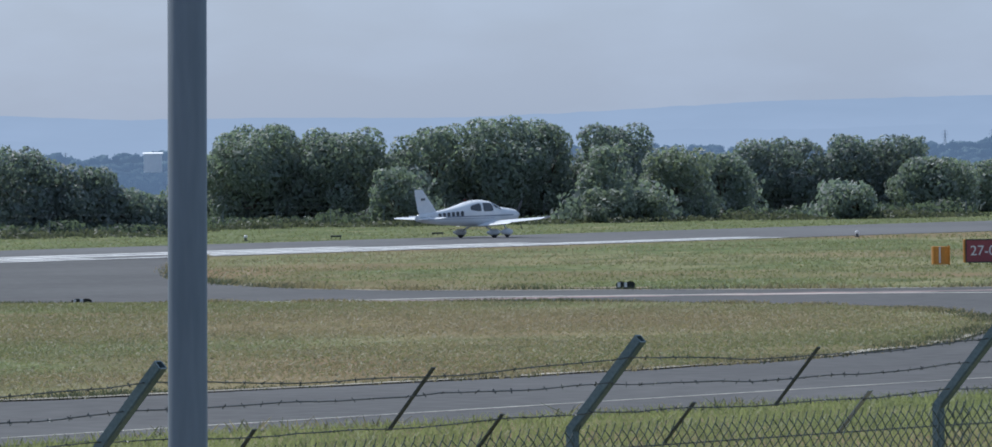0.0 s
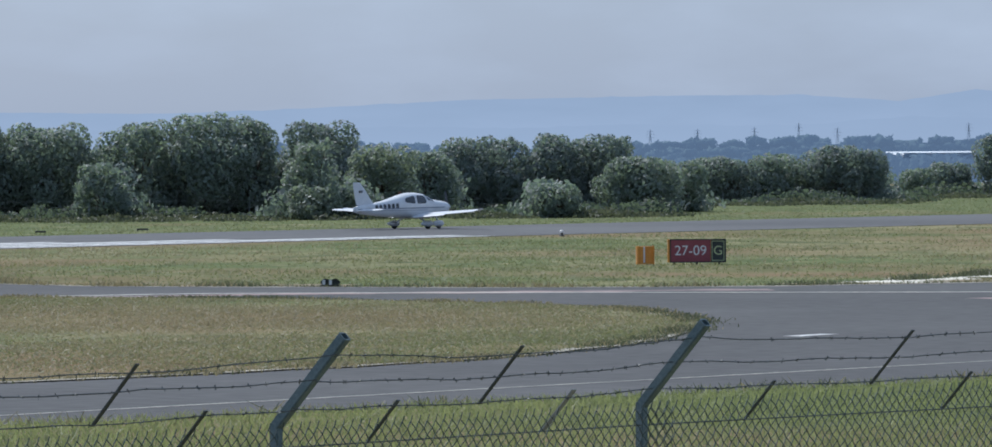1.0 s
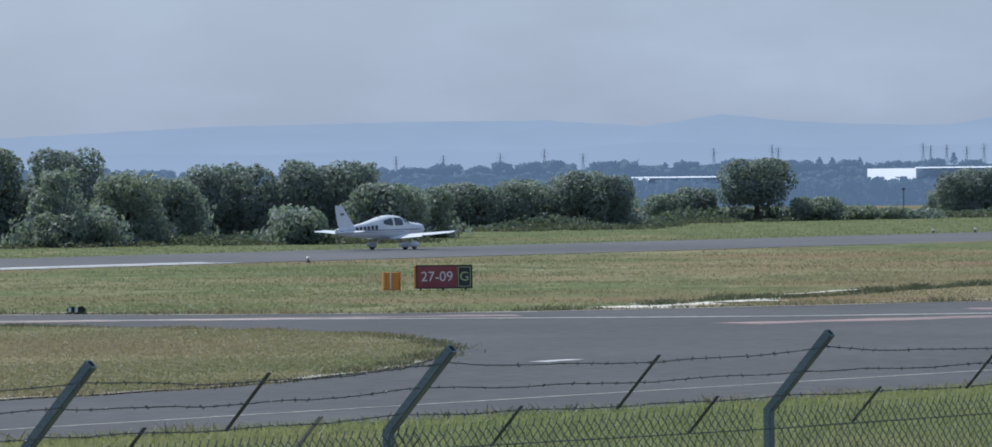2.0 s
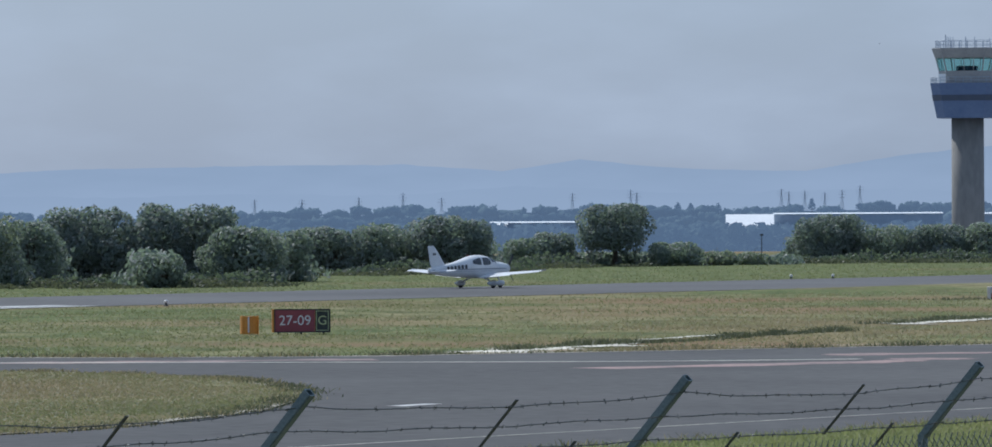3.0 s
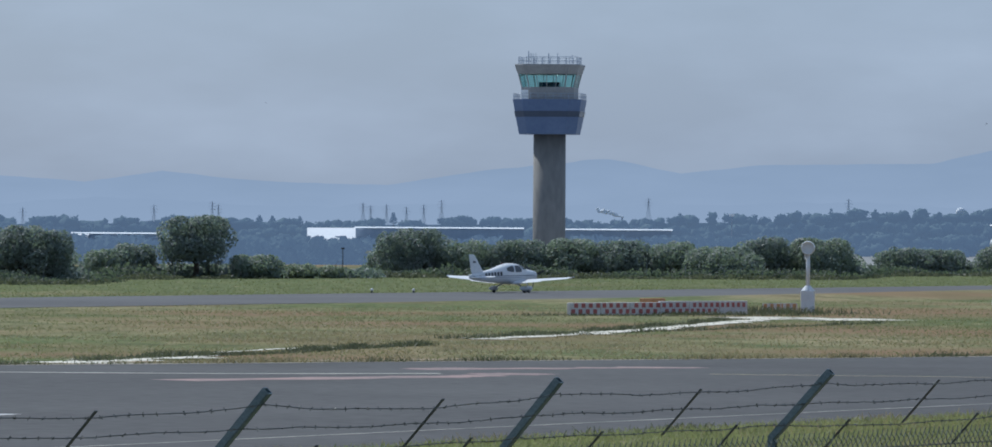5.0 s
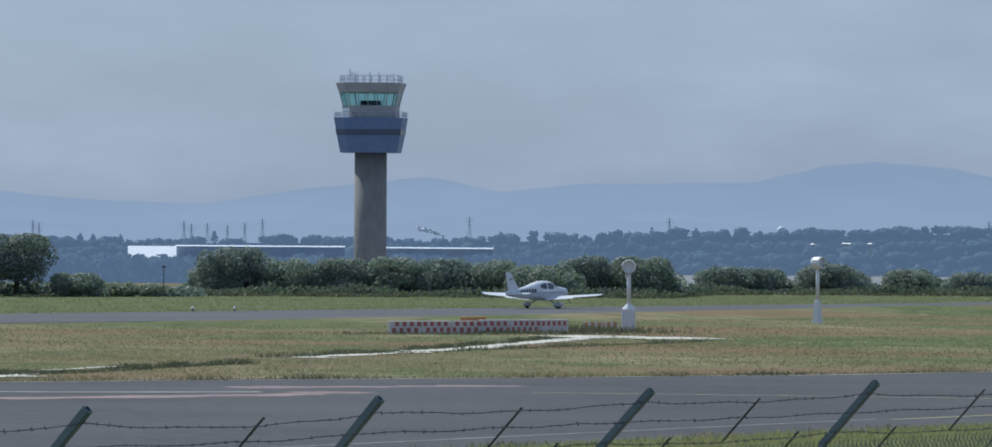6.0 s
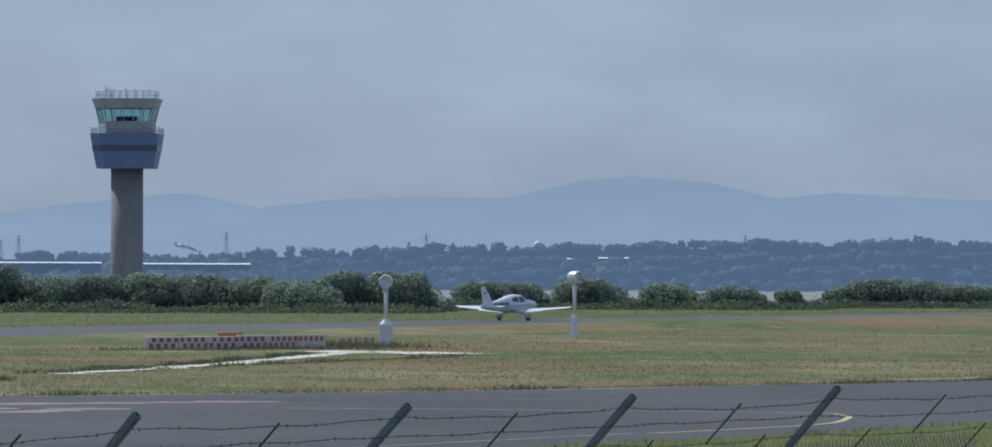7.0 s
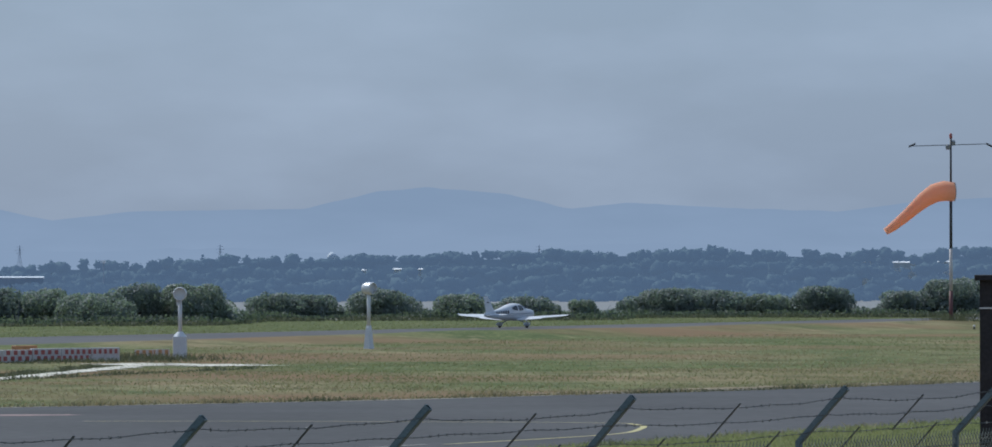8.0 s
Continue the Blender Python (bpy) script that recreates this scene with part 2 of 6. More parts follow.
M_POLEBLACK = material("black_painted_pole", (0.03, 0.03, 0.035), (0.06, 0.06, 0.065), scale=3, rough=0.5)
M_POLERED = material("dark_red_pole_paint", (0.12, 0.05, 0.05), (0.18, 0.075, 0.07), scale=3, rough=0.6)
M_BLACKWOOD = material("tarred_boards", (0.018, 0.017, 0.018), (0.045, 0.040, 0.042), scale=3, fine=30, rough=0.8, bump=0.004)
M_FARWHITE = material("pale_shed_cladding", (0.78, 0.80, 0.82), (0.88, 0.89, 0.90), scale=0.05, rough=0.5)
# pale bluish grey of the next three includes the haze of distance
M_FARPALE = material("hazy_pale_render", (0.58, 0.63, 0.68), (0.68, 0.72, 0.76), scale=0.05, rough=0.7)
M_FARGREY = material("hazed_shed_cladding", (0.28, 0.34, 0.42), (0.34, 0.40, 0.48), scale=0.05, rough=0.7)
M_PYLON = material("hazed_lattice_steel", (0.30, 0.36, 0.45), (0.36, 0.42, 0.50), scale=0.5, rough=0.6)
M_STEAM = material("white_steam", (0.75, 0.78, 0.80), (0.88, 0.89, 0.90), scale=0.2, rough=1.0, spec=0.0)
M_ROOFTILE = material("brown_roof_tiles", (0.17, 0.125, 0.11), (0.25, 0.19, 0.165), scale=1.0, fine=6, rough=0.8)
M_BRICK = material("brown_brick_wall", (0.20, 0.13, 0.10), (0.30, 0.20, 0.15), scale=1.0, fine=6, rough=0.85)
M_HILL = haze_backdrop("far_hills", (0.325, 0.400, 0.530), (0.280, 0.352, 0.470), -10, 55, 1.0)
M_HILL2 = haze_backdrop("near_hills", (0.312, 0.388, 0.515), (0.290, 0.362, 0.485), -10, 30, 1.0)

GLASS = bpy.data.materials.new("cab_glass")
GLASS.use_nodes = True
_b = GLASS.node_tree.nodes["Principled BSDF"]
_b.inputs["Base Color"].default_value = (0.55, 0.75, 0.74, 1)
_b.inputs["Roughness"].default_value = 0.03
_b.inputs["Transmission Weight"].default_value = 1.0
_b.inputs["IOR"].default_value = 1.15


# ---------------------------------------------------------------- mesh tools
def finish(name, bm, mat, smooth=False):
    bmesh.ops.recalc_face_normals(bm, faces=bm.faces)
    me = bpy.data.meshes.new(name)
    bm.to_mesh(me)
    bm.free()
    me.materials.append(mat)
    if smooth:
        me.shade_smooth()
    return me


def thing(name, bm, mat, label, category, group="", kind="", smooth=False, m=None):
    ob = new(name, finish(name, bm, mat, smooth))
    if m is not None:
        ob.matrix_world = m
    return tagged(ob, label, category, group, kind)


def holder(name, label, category, m, group="", kind=""):
    ob = new(name)
    ob.matrix_basis = m
    return tagged(ob, label, category, group, kind)


def part(name, bm, mat, parent, label="", smooth=False):
    ob = new(name, finish(name, bm, mat, smooth))
    ob.parent = parent
    if label:
        ob["label"] = label
    return ob


def cuboid(bm, x0, x1, y0, y1, z0, z1, bevel=0.0, m=None):
    vs = [bm.verts.new((x, y, z)) for x in (x0, x1) for y in (y0, y1) for z in (z0, z1)]
    quads = ((0, 1, 3, 2), (4, 6, 7, 5), (0, 4, 5, 1), (2, 3, 7, 6), (0, 2, 6, 4), (1, 5, 7, 3))
    fs = [bm.faces.new([vs[i] for i in q]) for q in quads]
    if bevel:
        es = list({e for f in fs for e in f.edges})
        r = bmesh.ops.bevel(bm, geom=es, offset=bevel, segments=2, affect="EDGES", profile=0.5)
        vs = list({v for f in r["faces"] for v in f.verts} | {v for v in vs if v.is_valid})
    if m is not None:
        bmesh.ops.transform(bm, matrix=m, verts=vs)
    return vs


def loft(bm, rings, close=True, cap=True):
    rows = [[bm.verts.new(p) for p in ring] for ring in rings]
    for a, b in zip(rows, rows[1:]):
        n = len(a)
        for i in range(n if close else n - 1):
            j = (i + 1) % n
            bm.faces.new((a[i], a[j], b[j], b[i]))
    if cap and close:
        bm.faces.new(rows[0][::-1])
        bm.faces.new(rows[-1])
    return rows


def circle(r, z, n=16, rx=None, cx=0, cy=0, turn=0.0):
    return [(cx + (rx or r) * math.cos(2 * math.pi * i / n + turn), cy + r * math.sin(2 * math.pi * i / n + turn), z) for i in range(n)]


def tube(bm, pts, r, n=6, r2=None):
    """A round bar along a polyline."""
    pts = [Vector(p) for p in pts]
    rings = []
    for i, p in enumerate(pts):
        d = (pts[min(i + 1, len(pts) - 1)] - pts[max(i - 1, 0)]).normalized()
        a = d.cross(Vector((0, 0, 1)) if abs(d.z) < 0.9 else Vector((1, 0, 0))).normalized()
        b = d.cross(a)
        k = r if r2 is None else r + (r2 - r) * i / (len(pts) - 1)
        rings.append([p + k * (a * math.cos(2 * math.pi * j / n) + b * math.sin(2 * math.pi * j / n)) for j in range(n)])
    return loft(bm, rings)


def raw(name, verts, faces, mat):
    me = bpy.data.meshes.new(name)
    me.from_pydata(verts, [], faces)
    me.materials.append(mat)
    return me


def quads_mesh(name, q, mat):
    """A mesh of loose four-sided cards; q is an array (n, 4, 3)."""
    n = len(q)
    me = bpy.data.meshes.new(name)
    me.vertices.add(n * 4)
    me.vertices.foreach_set("co", q.reshape(-1).astype(np.float32))
    me.loops.add(n * 4)
    me.loops.foreach_set("vertex_index", np.arange(n * 4, dtype=np.int32))
    me.polygons.add(n)
    me.polygons.foreach_set("loop_start", np.arange(0, n * 4, 4, dtype=np.int32))
    me.update(calc_edges=True)
    me.materials.append(mat)
    return me


# ---------------------------------------------------------------- the ground
HEADING = 32.62                                   # runway, fence and taxiway run this way
U = Vector((math.sin(radians(HEADING)), math.cos(radians(HEADING)), 0))     # along
W = Vector((-math.cos(radians(HEADING)), math.sin(radians(HEADING)), 0))    # away from the eye


def ground_z(x, y):
    """Height of the ground: a bank at the viewpoint, a level airfield, a river behind it."""
    r = math.hypot(x, y)
    w = x * W.x + y * W.y
    bank = 1.45 * max(0.0, 1 - max(0.0, w - 18.2) / 48) ** 1.5 if w > 18.2 else 1.45 + (18.2 - max(w, -30)) * 0.107
    if y < -10 or abs(x) > 300:
        bank *= 0.8
    far = 0.0
    if r > 730:
        far = -18 * min(1, (r - 730) / 140)
    if r > 4420:
        far = -18 + 14 * min(1, (r - 4420) / 250)
    return bank + far


def build_ground():
    radii = [0, 3, 6, 10, 14, 18, 22, 26, 31, 37, 44, 52, 61, 72, 85, 100, 125, 160, 210, 280, 360, 450, 560, 660, 730, 780, 830, 870, 1000, 1500, 2300, 3200, 4050, 4420, 4670, 5200, 8000, 14000]
    n = 120
    verts, faces = [(0, 0, ground_z(0, 0))], []
    for r in radii[1:]:
        for i in range(n):
            x, y = r * math.sin(2 * math.pi * i / n), r * math.cos(2 * math.pi * i / n)
            verts.append((x, y, ground_z(x, y)))
    for i in range(n):
        faces.append((0, 1 + (i + 1) % n, 1 + i))
    for k in range(len(radii) - 2):
        a, b = 1 + k * n, 1 + (k + 1) * n
        for i in range(n):
            j = (i + 1) % n
            faces.append((a + i, a + j, b + j, b + i))
    tagged(new("ground", raw("ground", verts, faces, M_GRASS)), "mown airfield grass, green with dry straw patches", "ground", kind="structure")


def along(s, w, z=0.0):
    """A point s metres along the runway's direction and w metres off the eye, across it."""
    p = U * s + W * w
    return (p.x, p.y, z)


def sheet(name, pts, z, mat, label, category, kind="structure", thick=0.03):
    """A thin slab with the given outline."""
    bm = bmesh.new()
    top = [bm.verts.new((x, y, z)) for x, y in pts]
    low = [bm.verts.new((x, y, z - thick)) for x, y in pts]
    f = bm.faces.new(top)
    if f.normal.z < 0:
        f.normal_flip()
    for i in range(len(pts)):
        j = (i + 1) % len(pts)
        bm.faces.new((top[i], top[j], low[j], low[i]))
    bmesh.ops.triangulate(bm, faces=[f])
    ob = new(name, finish(name, bm, mat))
    return tagged(ob, label, category, kind=kind)


def arc(pts, n=6):
    """Catmull-Rom through the points."""
    out = []
    for i in range(len(pts) - 1):
        p = [Vector(pts[max(0, min(len(pts) - 1, i + k))]) for k in (-1, 0, 1, 2)]
        for j in range(n):
            t = j / n
            q = 0.5 * (2 * p[1] + (p[2] - p[0]) * t + (2 * p[0] - 5 * p[1] + 4 * p[2] - p[3]) * t * t + (3 * p[1] - p[0] - 3 * p[2] + p[3]) * t ** 3)
            out.append((q.x, q.y))
    out.append(tuple(pts[-1]))
    return out


def stripe(name, pts, width, z, mat, label, category="marking", ragged=0.0):
    """A painted line along a polyline."""
    pts = [Vector((*p, 0)) for p in pts]
    left, right = [], []
    for i, p in enumerate(pts):
        d = (pts[min(i + 1, len(pts) - 1)] - pts[max(0, i - 1)]).normalized()
        nrm = Vector((-d.y, d.x, 0)) * width / 2 * (1 + ragged * (noise.noise(p * 0.45) + 0.8 * noise.noise(p * 1.7)))
        p = p + nrm * ragged * 1.2 * noise.noise(p * 0.3 + Vector((7, 0, 0)))
        left.append((p + nrm)[:2])
        right.append((p - nrm)[:2])
    bm = bmesh.new()
    a = [bm.verts.new((*p, z)) for p in left]
    b = [bm.verts.new((*p, z)) for p in right]
    for i in range(len(pts) - 1):
        bm.faces.new((a[i], b[i], b[i + 1], a[i + 1]))
    ob = new(name, finish(name, bm, mat))
    return tagged(ob, label, category, kind="structure")


ISLAND_A_LOW = [(-53.0, 306.0), (-47.6, 270.0), (-42.4, 247.4), (-34.9, 232.8), (-26.6, 228.9), (-11.7, 226.5), (4.8, 236.0), (25.7, 249.5), (35.5, 258.5), (61.2, 288.0), (150.0, 420.0)]
ISLAND_B = [(-75.0, 216.0), (-44.0, 215.6), (-31.0, 213.0), (-23.0, 209.3), (-16.35, 203.0), (-12.0, 195.0), (-9.5, 182.0), (-9.8, 168.3), (-11.4, 158.6), (-13.7, 151.2), (-20.4, 140.4), (-27.0, 132.4), (-50.0, 96.0)]
TAXI_NEAR = [(-60.0, 58.0), (-22.9, 112.4), (-16.3, 120.1), (-6.9, 132.2), (-0.3, 140.6), (12.2, 163.0), (27.9, 186.2), (45.9, 215.8), (130.0, 350.0)]


RW_NEAR, RW_FAR = 210.0, 236.0
VERGE_MARKERS = [(-54.8, 361.0, 0.6), (-50.2, 368.6, 0.65)]
RUNWAY_LIGHTS = [(-25.0, 345.2), (9.9, 455.1), (12.8, 456.6), (-59.1, 356.5), (110.9, 528.8)]


def build_surfaces():
    sheet("runway", [along(-700, RW_FAR)[:2], along(1500, RW_FAR)[:2], along(1500, RW_NEAR)[:2], along(-700, RW_NEAR)[:2]], 0.02, M_RUNWAY, "grey worn asphalt runway", "runway")
    sheet("taxiway", arc(ISLAND_A_LOW) + arc(TAXI_NEAR[::-1]) + [(-130.0, 60.0), along(60, RW_NEAR)[:2]], 0.016, M_ASPHALT, "dark grey asphalt taxiway with faded markings", "taxiway")
    sheet("grass_island", arc(ISLAND_B) + [(-90.0, 60.0), (-105.0, 185.0)], 0.045, M_GRASS, "island of dry mown grass between taxiways", "grass")
    sheet("grass_verge", [along(60, RW_FAR + 0.3)[:2], along(640, RW_FAR + 0.3)[:2], along(640, 330)[:2], along(60, 330)[:2]], 0.012, M_VERGE, "green mown verge between the runway and the trees", "grass", thick=0.02)
    # runway paint
    for i, (w, s0, s1, width) in enumerate([(211.0, 120, 276, 1.0), (213.6, 232, 277, 1.9), (216.8, 205, 262, 1.9), (220.0, 215, 252, 1.7), (213.6, 170, 226, 1.6), (217.2, 165, 196, 1.6)]):
        stripe("runway_marking", [along(s0 + (s1 - s0) * k / 12, w)[:2] for k in range(13)], width, 0.026, M_WHITE_LINE, "worn white paint stripe on the runway")
    stripe("taxiway_marking", arc([(-75.0, 206.0), (-36.0, 215.0), (-28.0, 218.6), (-18.0, 218.6), (-8.0, 217.2), (0.0, 216.8), (7.0, 218.5)]), 0.8, 0.024, M_PALE_LINE, "thin faded pale line on the taxiway")
    stripe("asphalt_patch", arc([(-36.0, 212.0), (-27.0, 216.5), (-18.0, 219.5), (-9.0, 221.0)], 16), 2.0, 0.021, M_RED_DUST, "reddish scuffed patch on the asphalt", "patch", 0.8)
    stripe("taxiway_marking", [along(-20 + 12 * k, 82.0)[:2] for k in range(17)], 0.16, 0.024, M_PALE_LINE, "faded pale edge line on the taxiway")
    stripe("taxiway_marking", arc([(24.1, 188.8), (30.35, 198.7), (32.6, 206.3), (33.2, 211.2), (32.2, 214.0), (24.4, 217.4), (16.0, 219.5)]), 0.22, 0.025, M_YELLOW_LINE, "curved yellow guide line on the taxiway")
    stripe("asphalt_patch", arc([(-1.6, 207.5), (6.5, 214.5), (10.0, 219.5)], 16), 2.4, 0.020, M_RED_DUST, "reddish scuffed patch on the asphalt", "patch", 0.8)
    stripe("asphalt_patch", arc([(6.5, 224.0), (11.0, 227.0), (16.5, 229.5)], 16), 2.2, 0.021, M_RED_DUST, "reddish scuffed patch on the asphalt", "patch", 0.8)
    stripe("drain_patch", [(-6.4, 169.4), (-5.5, 171.2)], 0.55, 0.022, M_WHITE_LINE, "pale worn patch of paint on the taxiway", "patch")
    # pale concrete strip through the grass
    stripe("concrete_strip", arc([(-6.5, 231.5), (-3.6, 237.0), (-2.0, 241.5), (-0.6, 245.0)], 14), 2.3, 0.03, M_GRAVEL, "pale concrete cable strip in the grass", "path", 0.9)
    stripe("concrete_strip", arc([(-0.5, 250.0), (1.2, 255.5), (4.0, 262.0)], 14), 0.5, 0.03, M_GRAVEL, "pale concrete cable strip in the grass", "path", 0.9)
    stripe("concrete_strip", arc([(11.0, 281.0), (12.2, 286.0), (18.7, 305.5), (23.2, 324.0), (27.0, 340.0), (28.8, 346.0)], 26), 1.7, 0.03, M_GRAVEL, "pale concrete cable strip in the grass", "path", 0.8)
    stripe("concrete_strip", arc([(26.5, 345.5), (29.6, 347.5), (31.4, 345.0), (33.4, 340.5)], 26), 5.0, 0.031, M_GRAVEL, "pale concrete apron beside the sensor mast", "path", 0.7)
    for pts in ([(-9.0, 229.5), (2.0, 236.5), (10.0, 241.5)], [(-30.0, 231.5), (-24.0, 230.2)], [(36.0, 262.5), (47.0, 274.0), (58.0, 287.0)]):
        stripe("bare_earth", arc(pts, 16), 1.6, 0.028, M_BARE, "bare dry earth at the taxiway's edge", "earth", 0.9)
    stripe("dusty_verge", arc([(-12.0, 195.0), (-9.45, 182.0), (-9.7, 168.3), (-11.3, 158.5), (-13.6, 151.1), (-20.3, 140.2), (-27.0, 132.2)]), 0.5, 0.047, M_DUST, "pale dusty edge of the grass island", "earth", 0.9)
    stripe("dusty_verge", arc([(-42.4, 247.0), (-34.9, 232.4), (-26.6, 228.5), (-11.7, 226.1), (4.8, 235.6), (25.7, 249.1), (35.5, 258.1), (61.2, 287.6)]), 0.9, 0.0235, M_DUST, "pale dusty edge of the taxiway", "earth", 0.9)
    wat = [(3990 * math.sin(radians(k)), 3990 * math.cos(radians(k))) for k in range(-40, 41, 2)] + [(800 * math.sin(radians(k)), 800 * math.cos(radians(k))) for k in range(40, -41, -2)]
    sheet("water", [(x * 1.035, y * 1.035) for x, y in wat], -16.0, M_WATER, "pale tidal river, flat and hazy", "river", thick=0.1)


def build_swell():
    """A low grassy rise along the runway's near shoulder."""
    verts, faces = [], []
    cols = [(193.0, -0.05), (197.0, 0.35), (201.0, 0.85), (204.0, 1.0), (206.5, 0.75), (209.5, -0.05)]
    n = 60
    for i in range(n + 1):
        sx = 290 + i * 7.6
        h = 0.50 * min(1.0, max(0.0, (sx - 305) / 130)) * (1 + 0.18 * noise.noise(Vector((sx * 0.05, 0, 0))))
        for w, f in cols:
            verts.append(along(sx, w, (f * h - 0.06 * (1 - min(1.0, h / 0.12))) if f > 0 else -0.05))
    m = len(cols)
    for i in range(n):
        for j in range(m - 1):
            faces.append((i * m + j, i * m + j + 1, (i + 1) * m + j + 1, (i + 1) * m + j))
    ob = new("grass_shoulder", raw("grass_shoulder", verts, faces, M_GRASS))
    ob.data.shade_smooth()
    tagged(ob, "low grassy rise along the runway's shoulder", "grass", kind="structure")


build_ground()
build_surfaces()
build_swell()


# ---------------------------------------------------------------- the fence and the pole by the viewpoint
FENCE_S = [13.0, 16.0, 18.99, 22.0, 24.61, 27.885, 30.83, 33.81, 36.83, 40.04, 43.73, 46.7, 49.7]
FENCE_W, ARM, CRANK_Z = 18.12, 0.37, 3.88


FENCE_HEADING = 32.86
FU = Vector((math.sin(radians(FENCE_HEADING)), math.cos(radians(FENCE_HEADING)), 0))
FW = Vector((-FU.y, FU.x, 0))


def run(s, w, z=0.0):
    """A point s metres along the fence's direction and w metres off the eye."""
    p = FU * s + FW * w
    return (p.x, p.y, z)


def build_fence():
    root = holder("fence", "weathered steel chain-link fence with three strands of barbed wire", "fence", Matrix.Translation(run(22.06, FENCE_W, 1.45)), kind="structure")
    o = Vector(run(22.06, FENCE_W, 1.45))
    h = CRANK_Z - 1.45

    def local(s, w, z):
        # the line of the fence dips a little past its fifth post
        return Vector(run(s, w, z - 0.02 * min(1.0, max(0.0, (s - 24.61) / 3)))) - o

    toward = -FW
    # one cranked post, hollow at the tip
    bm = bmesh.new()
    k = 0.023
    path = [Vector((0, 0, -0.3)), Vector((0, 0, h)), toward * ARM + Vector((0, 0, h + 0.39))]
    d2 = (path[2] - path[1]).normalized()
    side = FU
    rings = []
    for p, dirn in ((path[0], Vector((0, 0, 1))), (path[1], (Vector((0, 0, 1)) + d2).normalized()), (path[2], d2)):
        f = dirn.cross(side).normalized()
        rings.append([p + side * a * k + f * b * k for a, b in ((-1, -1), (1, -1), (1, 1), (-1, 1))])
    rings.append([path[2] + (q - path[2]) * 0.72 for q in rings[2]])
    rings.append([q - d2 * 0.06 for q in rings[3]])
    loft(bm, rings)
    bmesh.ops.bevel(bm, geom=[e for e in bm.edges if e.calc_length() > 0.3], offset=0.005, segments=2, affect="EDGES")
    first = part("post", bm, M_GREENSTEEL, root, "cranked grey-green steel post")
    first.location = local(FENCE_S[0], FENCE_W, 1.45)
    rnd = random.Random(5)
    for s in FENCE_S[1:]:
        p = new("post", first.data)
        p.parent = root
        p["label"] = "cranked grey-green steel post"
        p.location = local(s, FENCE_W, 1.44)
        p.rotation_euler = (rnd.uniform(-0.012, 0.012), rnd.uniform(-0.012, 0.012), rnd.uniform(-0.05, 0.05))
    # barbed strands
    for frac in (0.82, 0.52, 0.20):
        bm = bmesh.new()
        for s0, s1 in zip(FENCE_S, FENCE_S[1:]):
            pts = []
            ph, droop = rnd.uniform(0, 6), rnd.uniform(0.0, 0.03) + (0.02 if frac > 0.8 else 0.0)
            for j in range(25):
                t = j / 24
                sag = -droop * 4 * t * (1 - t) + 0.004 * math.sin(9 * t * 2 + ph) + rnd.uniform(-0.002, 0.002)
                fr = frac
                pts.append(local(s0 + (s1 - s0) * t, FENCE_W - ARM * fr - 0.03, CRANK_Z + 0.39 * fr + sag - 0.012))
            tube(bm, pts, 0.0026, 4)
            n = 27
            for j in range(n):
                q = j / n * 24
                i = min(int(q), 23)
                c = pts[i].lerp(pts[i + 1], q - i)
                for e in range(2):
                    v = Vector((rnd.uniform(-1, 1), rnd.uniform(-1, 1), rnd.uniform(-1, 1))).normalized() * 0.013
                    tube(bm, [c - v, c + v], 0.002, 3)
        part("barbed_wire", bm, M_WIRE, root, "rusty barbed wire strand")
    # flat stays between the strands
    def stay(name, s, f0, f1, w=0.011, lab="", mat=M_WIRE, ds=0.0):
        bm = bmesh.new()
        a = local(s, FENCE_W - ARM * f0 - 0.03, CRANK_Z + 0.39 * f0)
        b = local(s + ds, FENCE_W - ARM * f1 - 0.03, CRANK_Z + 0.39 * f1)
        f = (b - a).cross(FU).normalized() * 0.003
        loft(bm, [[p + FU * i * w + f * j for i, j in ((-1, -1), (1, -1), (1, 1), (-1, 1))] for p in (a, b)])
        part(name, bm, mat, root, lab)
    middle = {2: 0.575, 3: 0.51, 4: 0.55, 5: 0.595, 6: 0.535, 7: 0.515, 8: 0.535, 9: 0.50}
    for i, (s0, s1) in enumerate(zip(FENCE_S, FENCE_S[1:])):
        d = s1 - s0
        stay("wire_stay", s0 + d * middle.get(i, 0.53), 0.11, 0.78)
        stay("wire_stay", s0 + d * (0.285 + rnd.uniform(-0.02, 0.02)), -0.26, 0.21)
        if i == 3:
            stay("wire_stay", s0 + d * 0.76, -0.28, 0.22, 0.016, "pale galvanised flat stay", M_GREYPANEL)
        else:
            stay("wire_stay", s0 + d * (0.81 + rnd.uniform(-0.02, 0.02)), -0.26, 0.21)
    # chain link, one panel of three metres, shared by every bay
    verts, faces = [], []
    cell, top, r = 0.062, h - 0.02, 0.0029
    rows, cols = int(h / cell), int(3.0 / cell)

    def wire(a, b):
        base = len(verts)
        a, b = Vector(a), Vector(b)
        d = (b - a).normalized()
        n1 = FW
        n2 = d.cross(n1).normalized()
        for p in (a, b):
            for q in range(3):
                verts.append(tuple(p + (n1 * math.cos(q * 2.094) + n2 * math.sin(q * 2.094)) * r))
        for q in range(3):
            t = (q + 1) % 3
            faces.append((base + q, base + t, base + 3 + t, base + 3 + q))
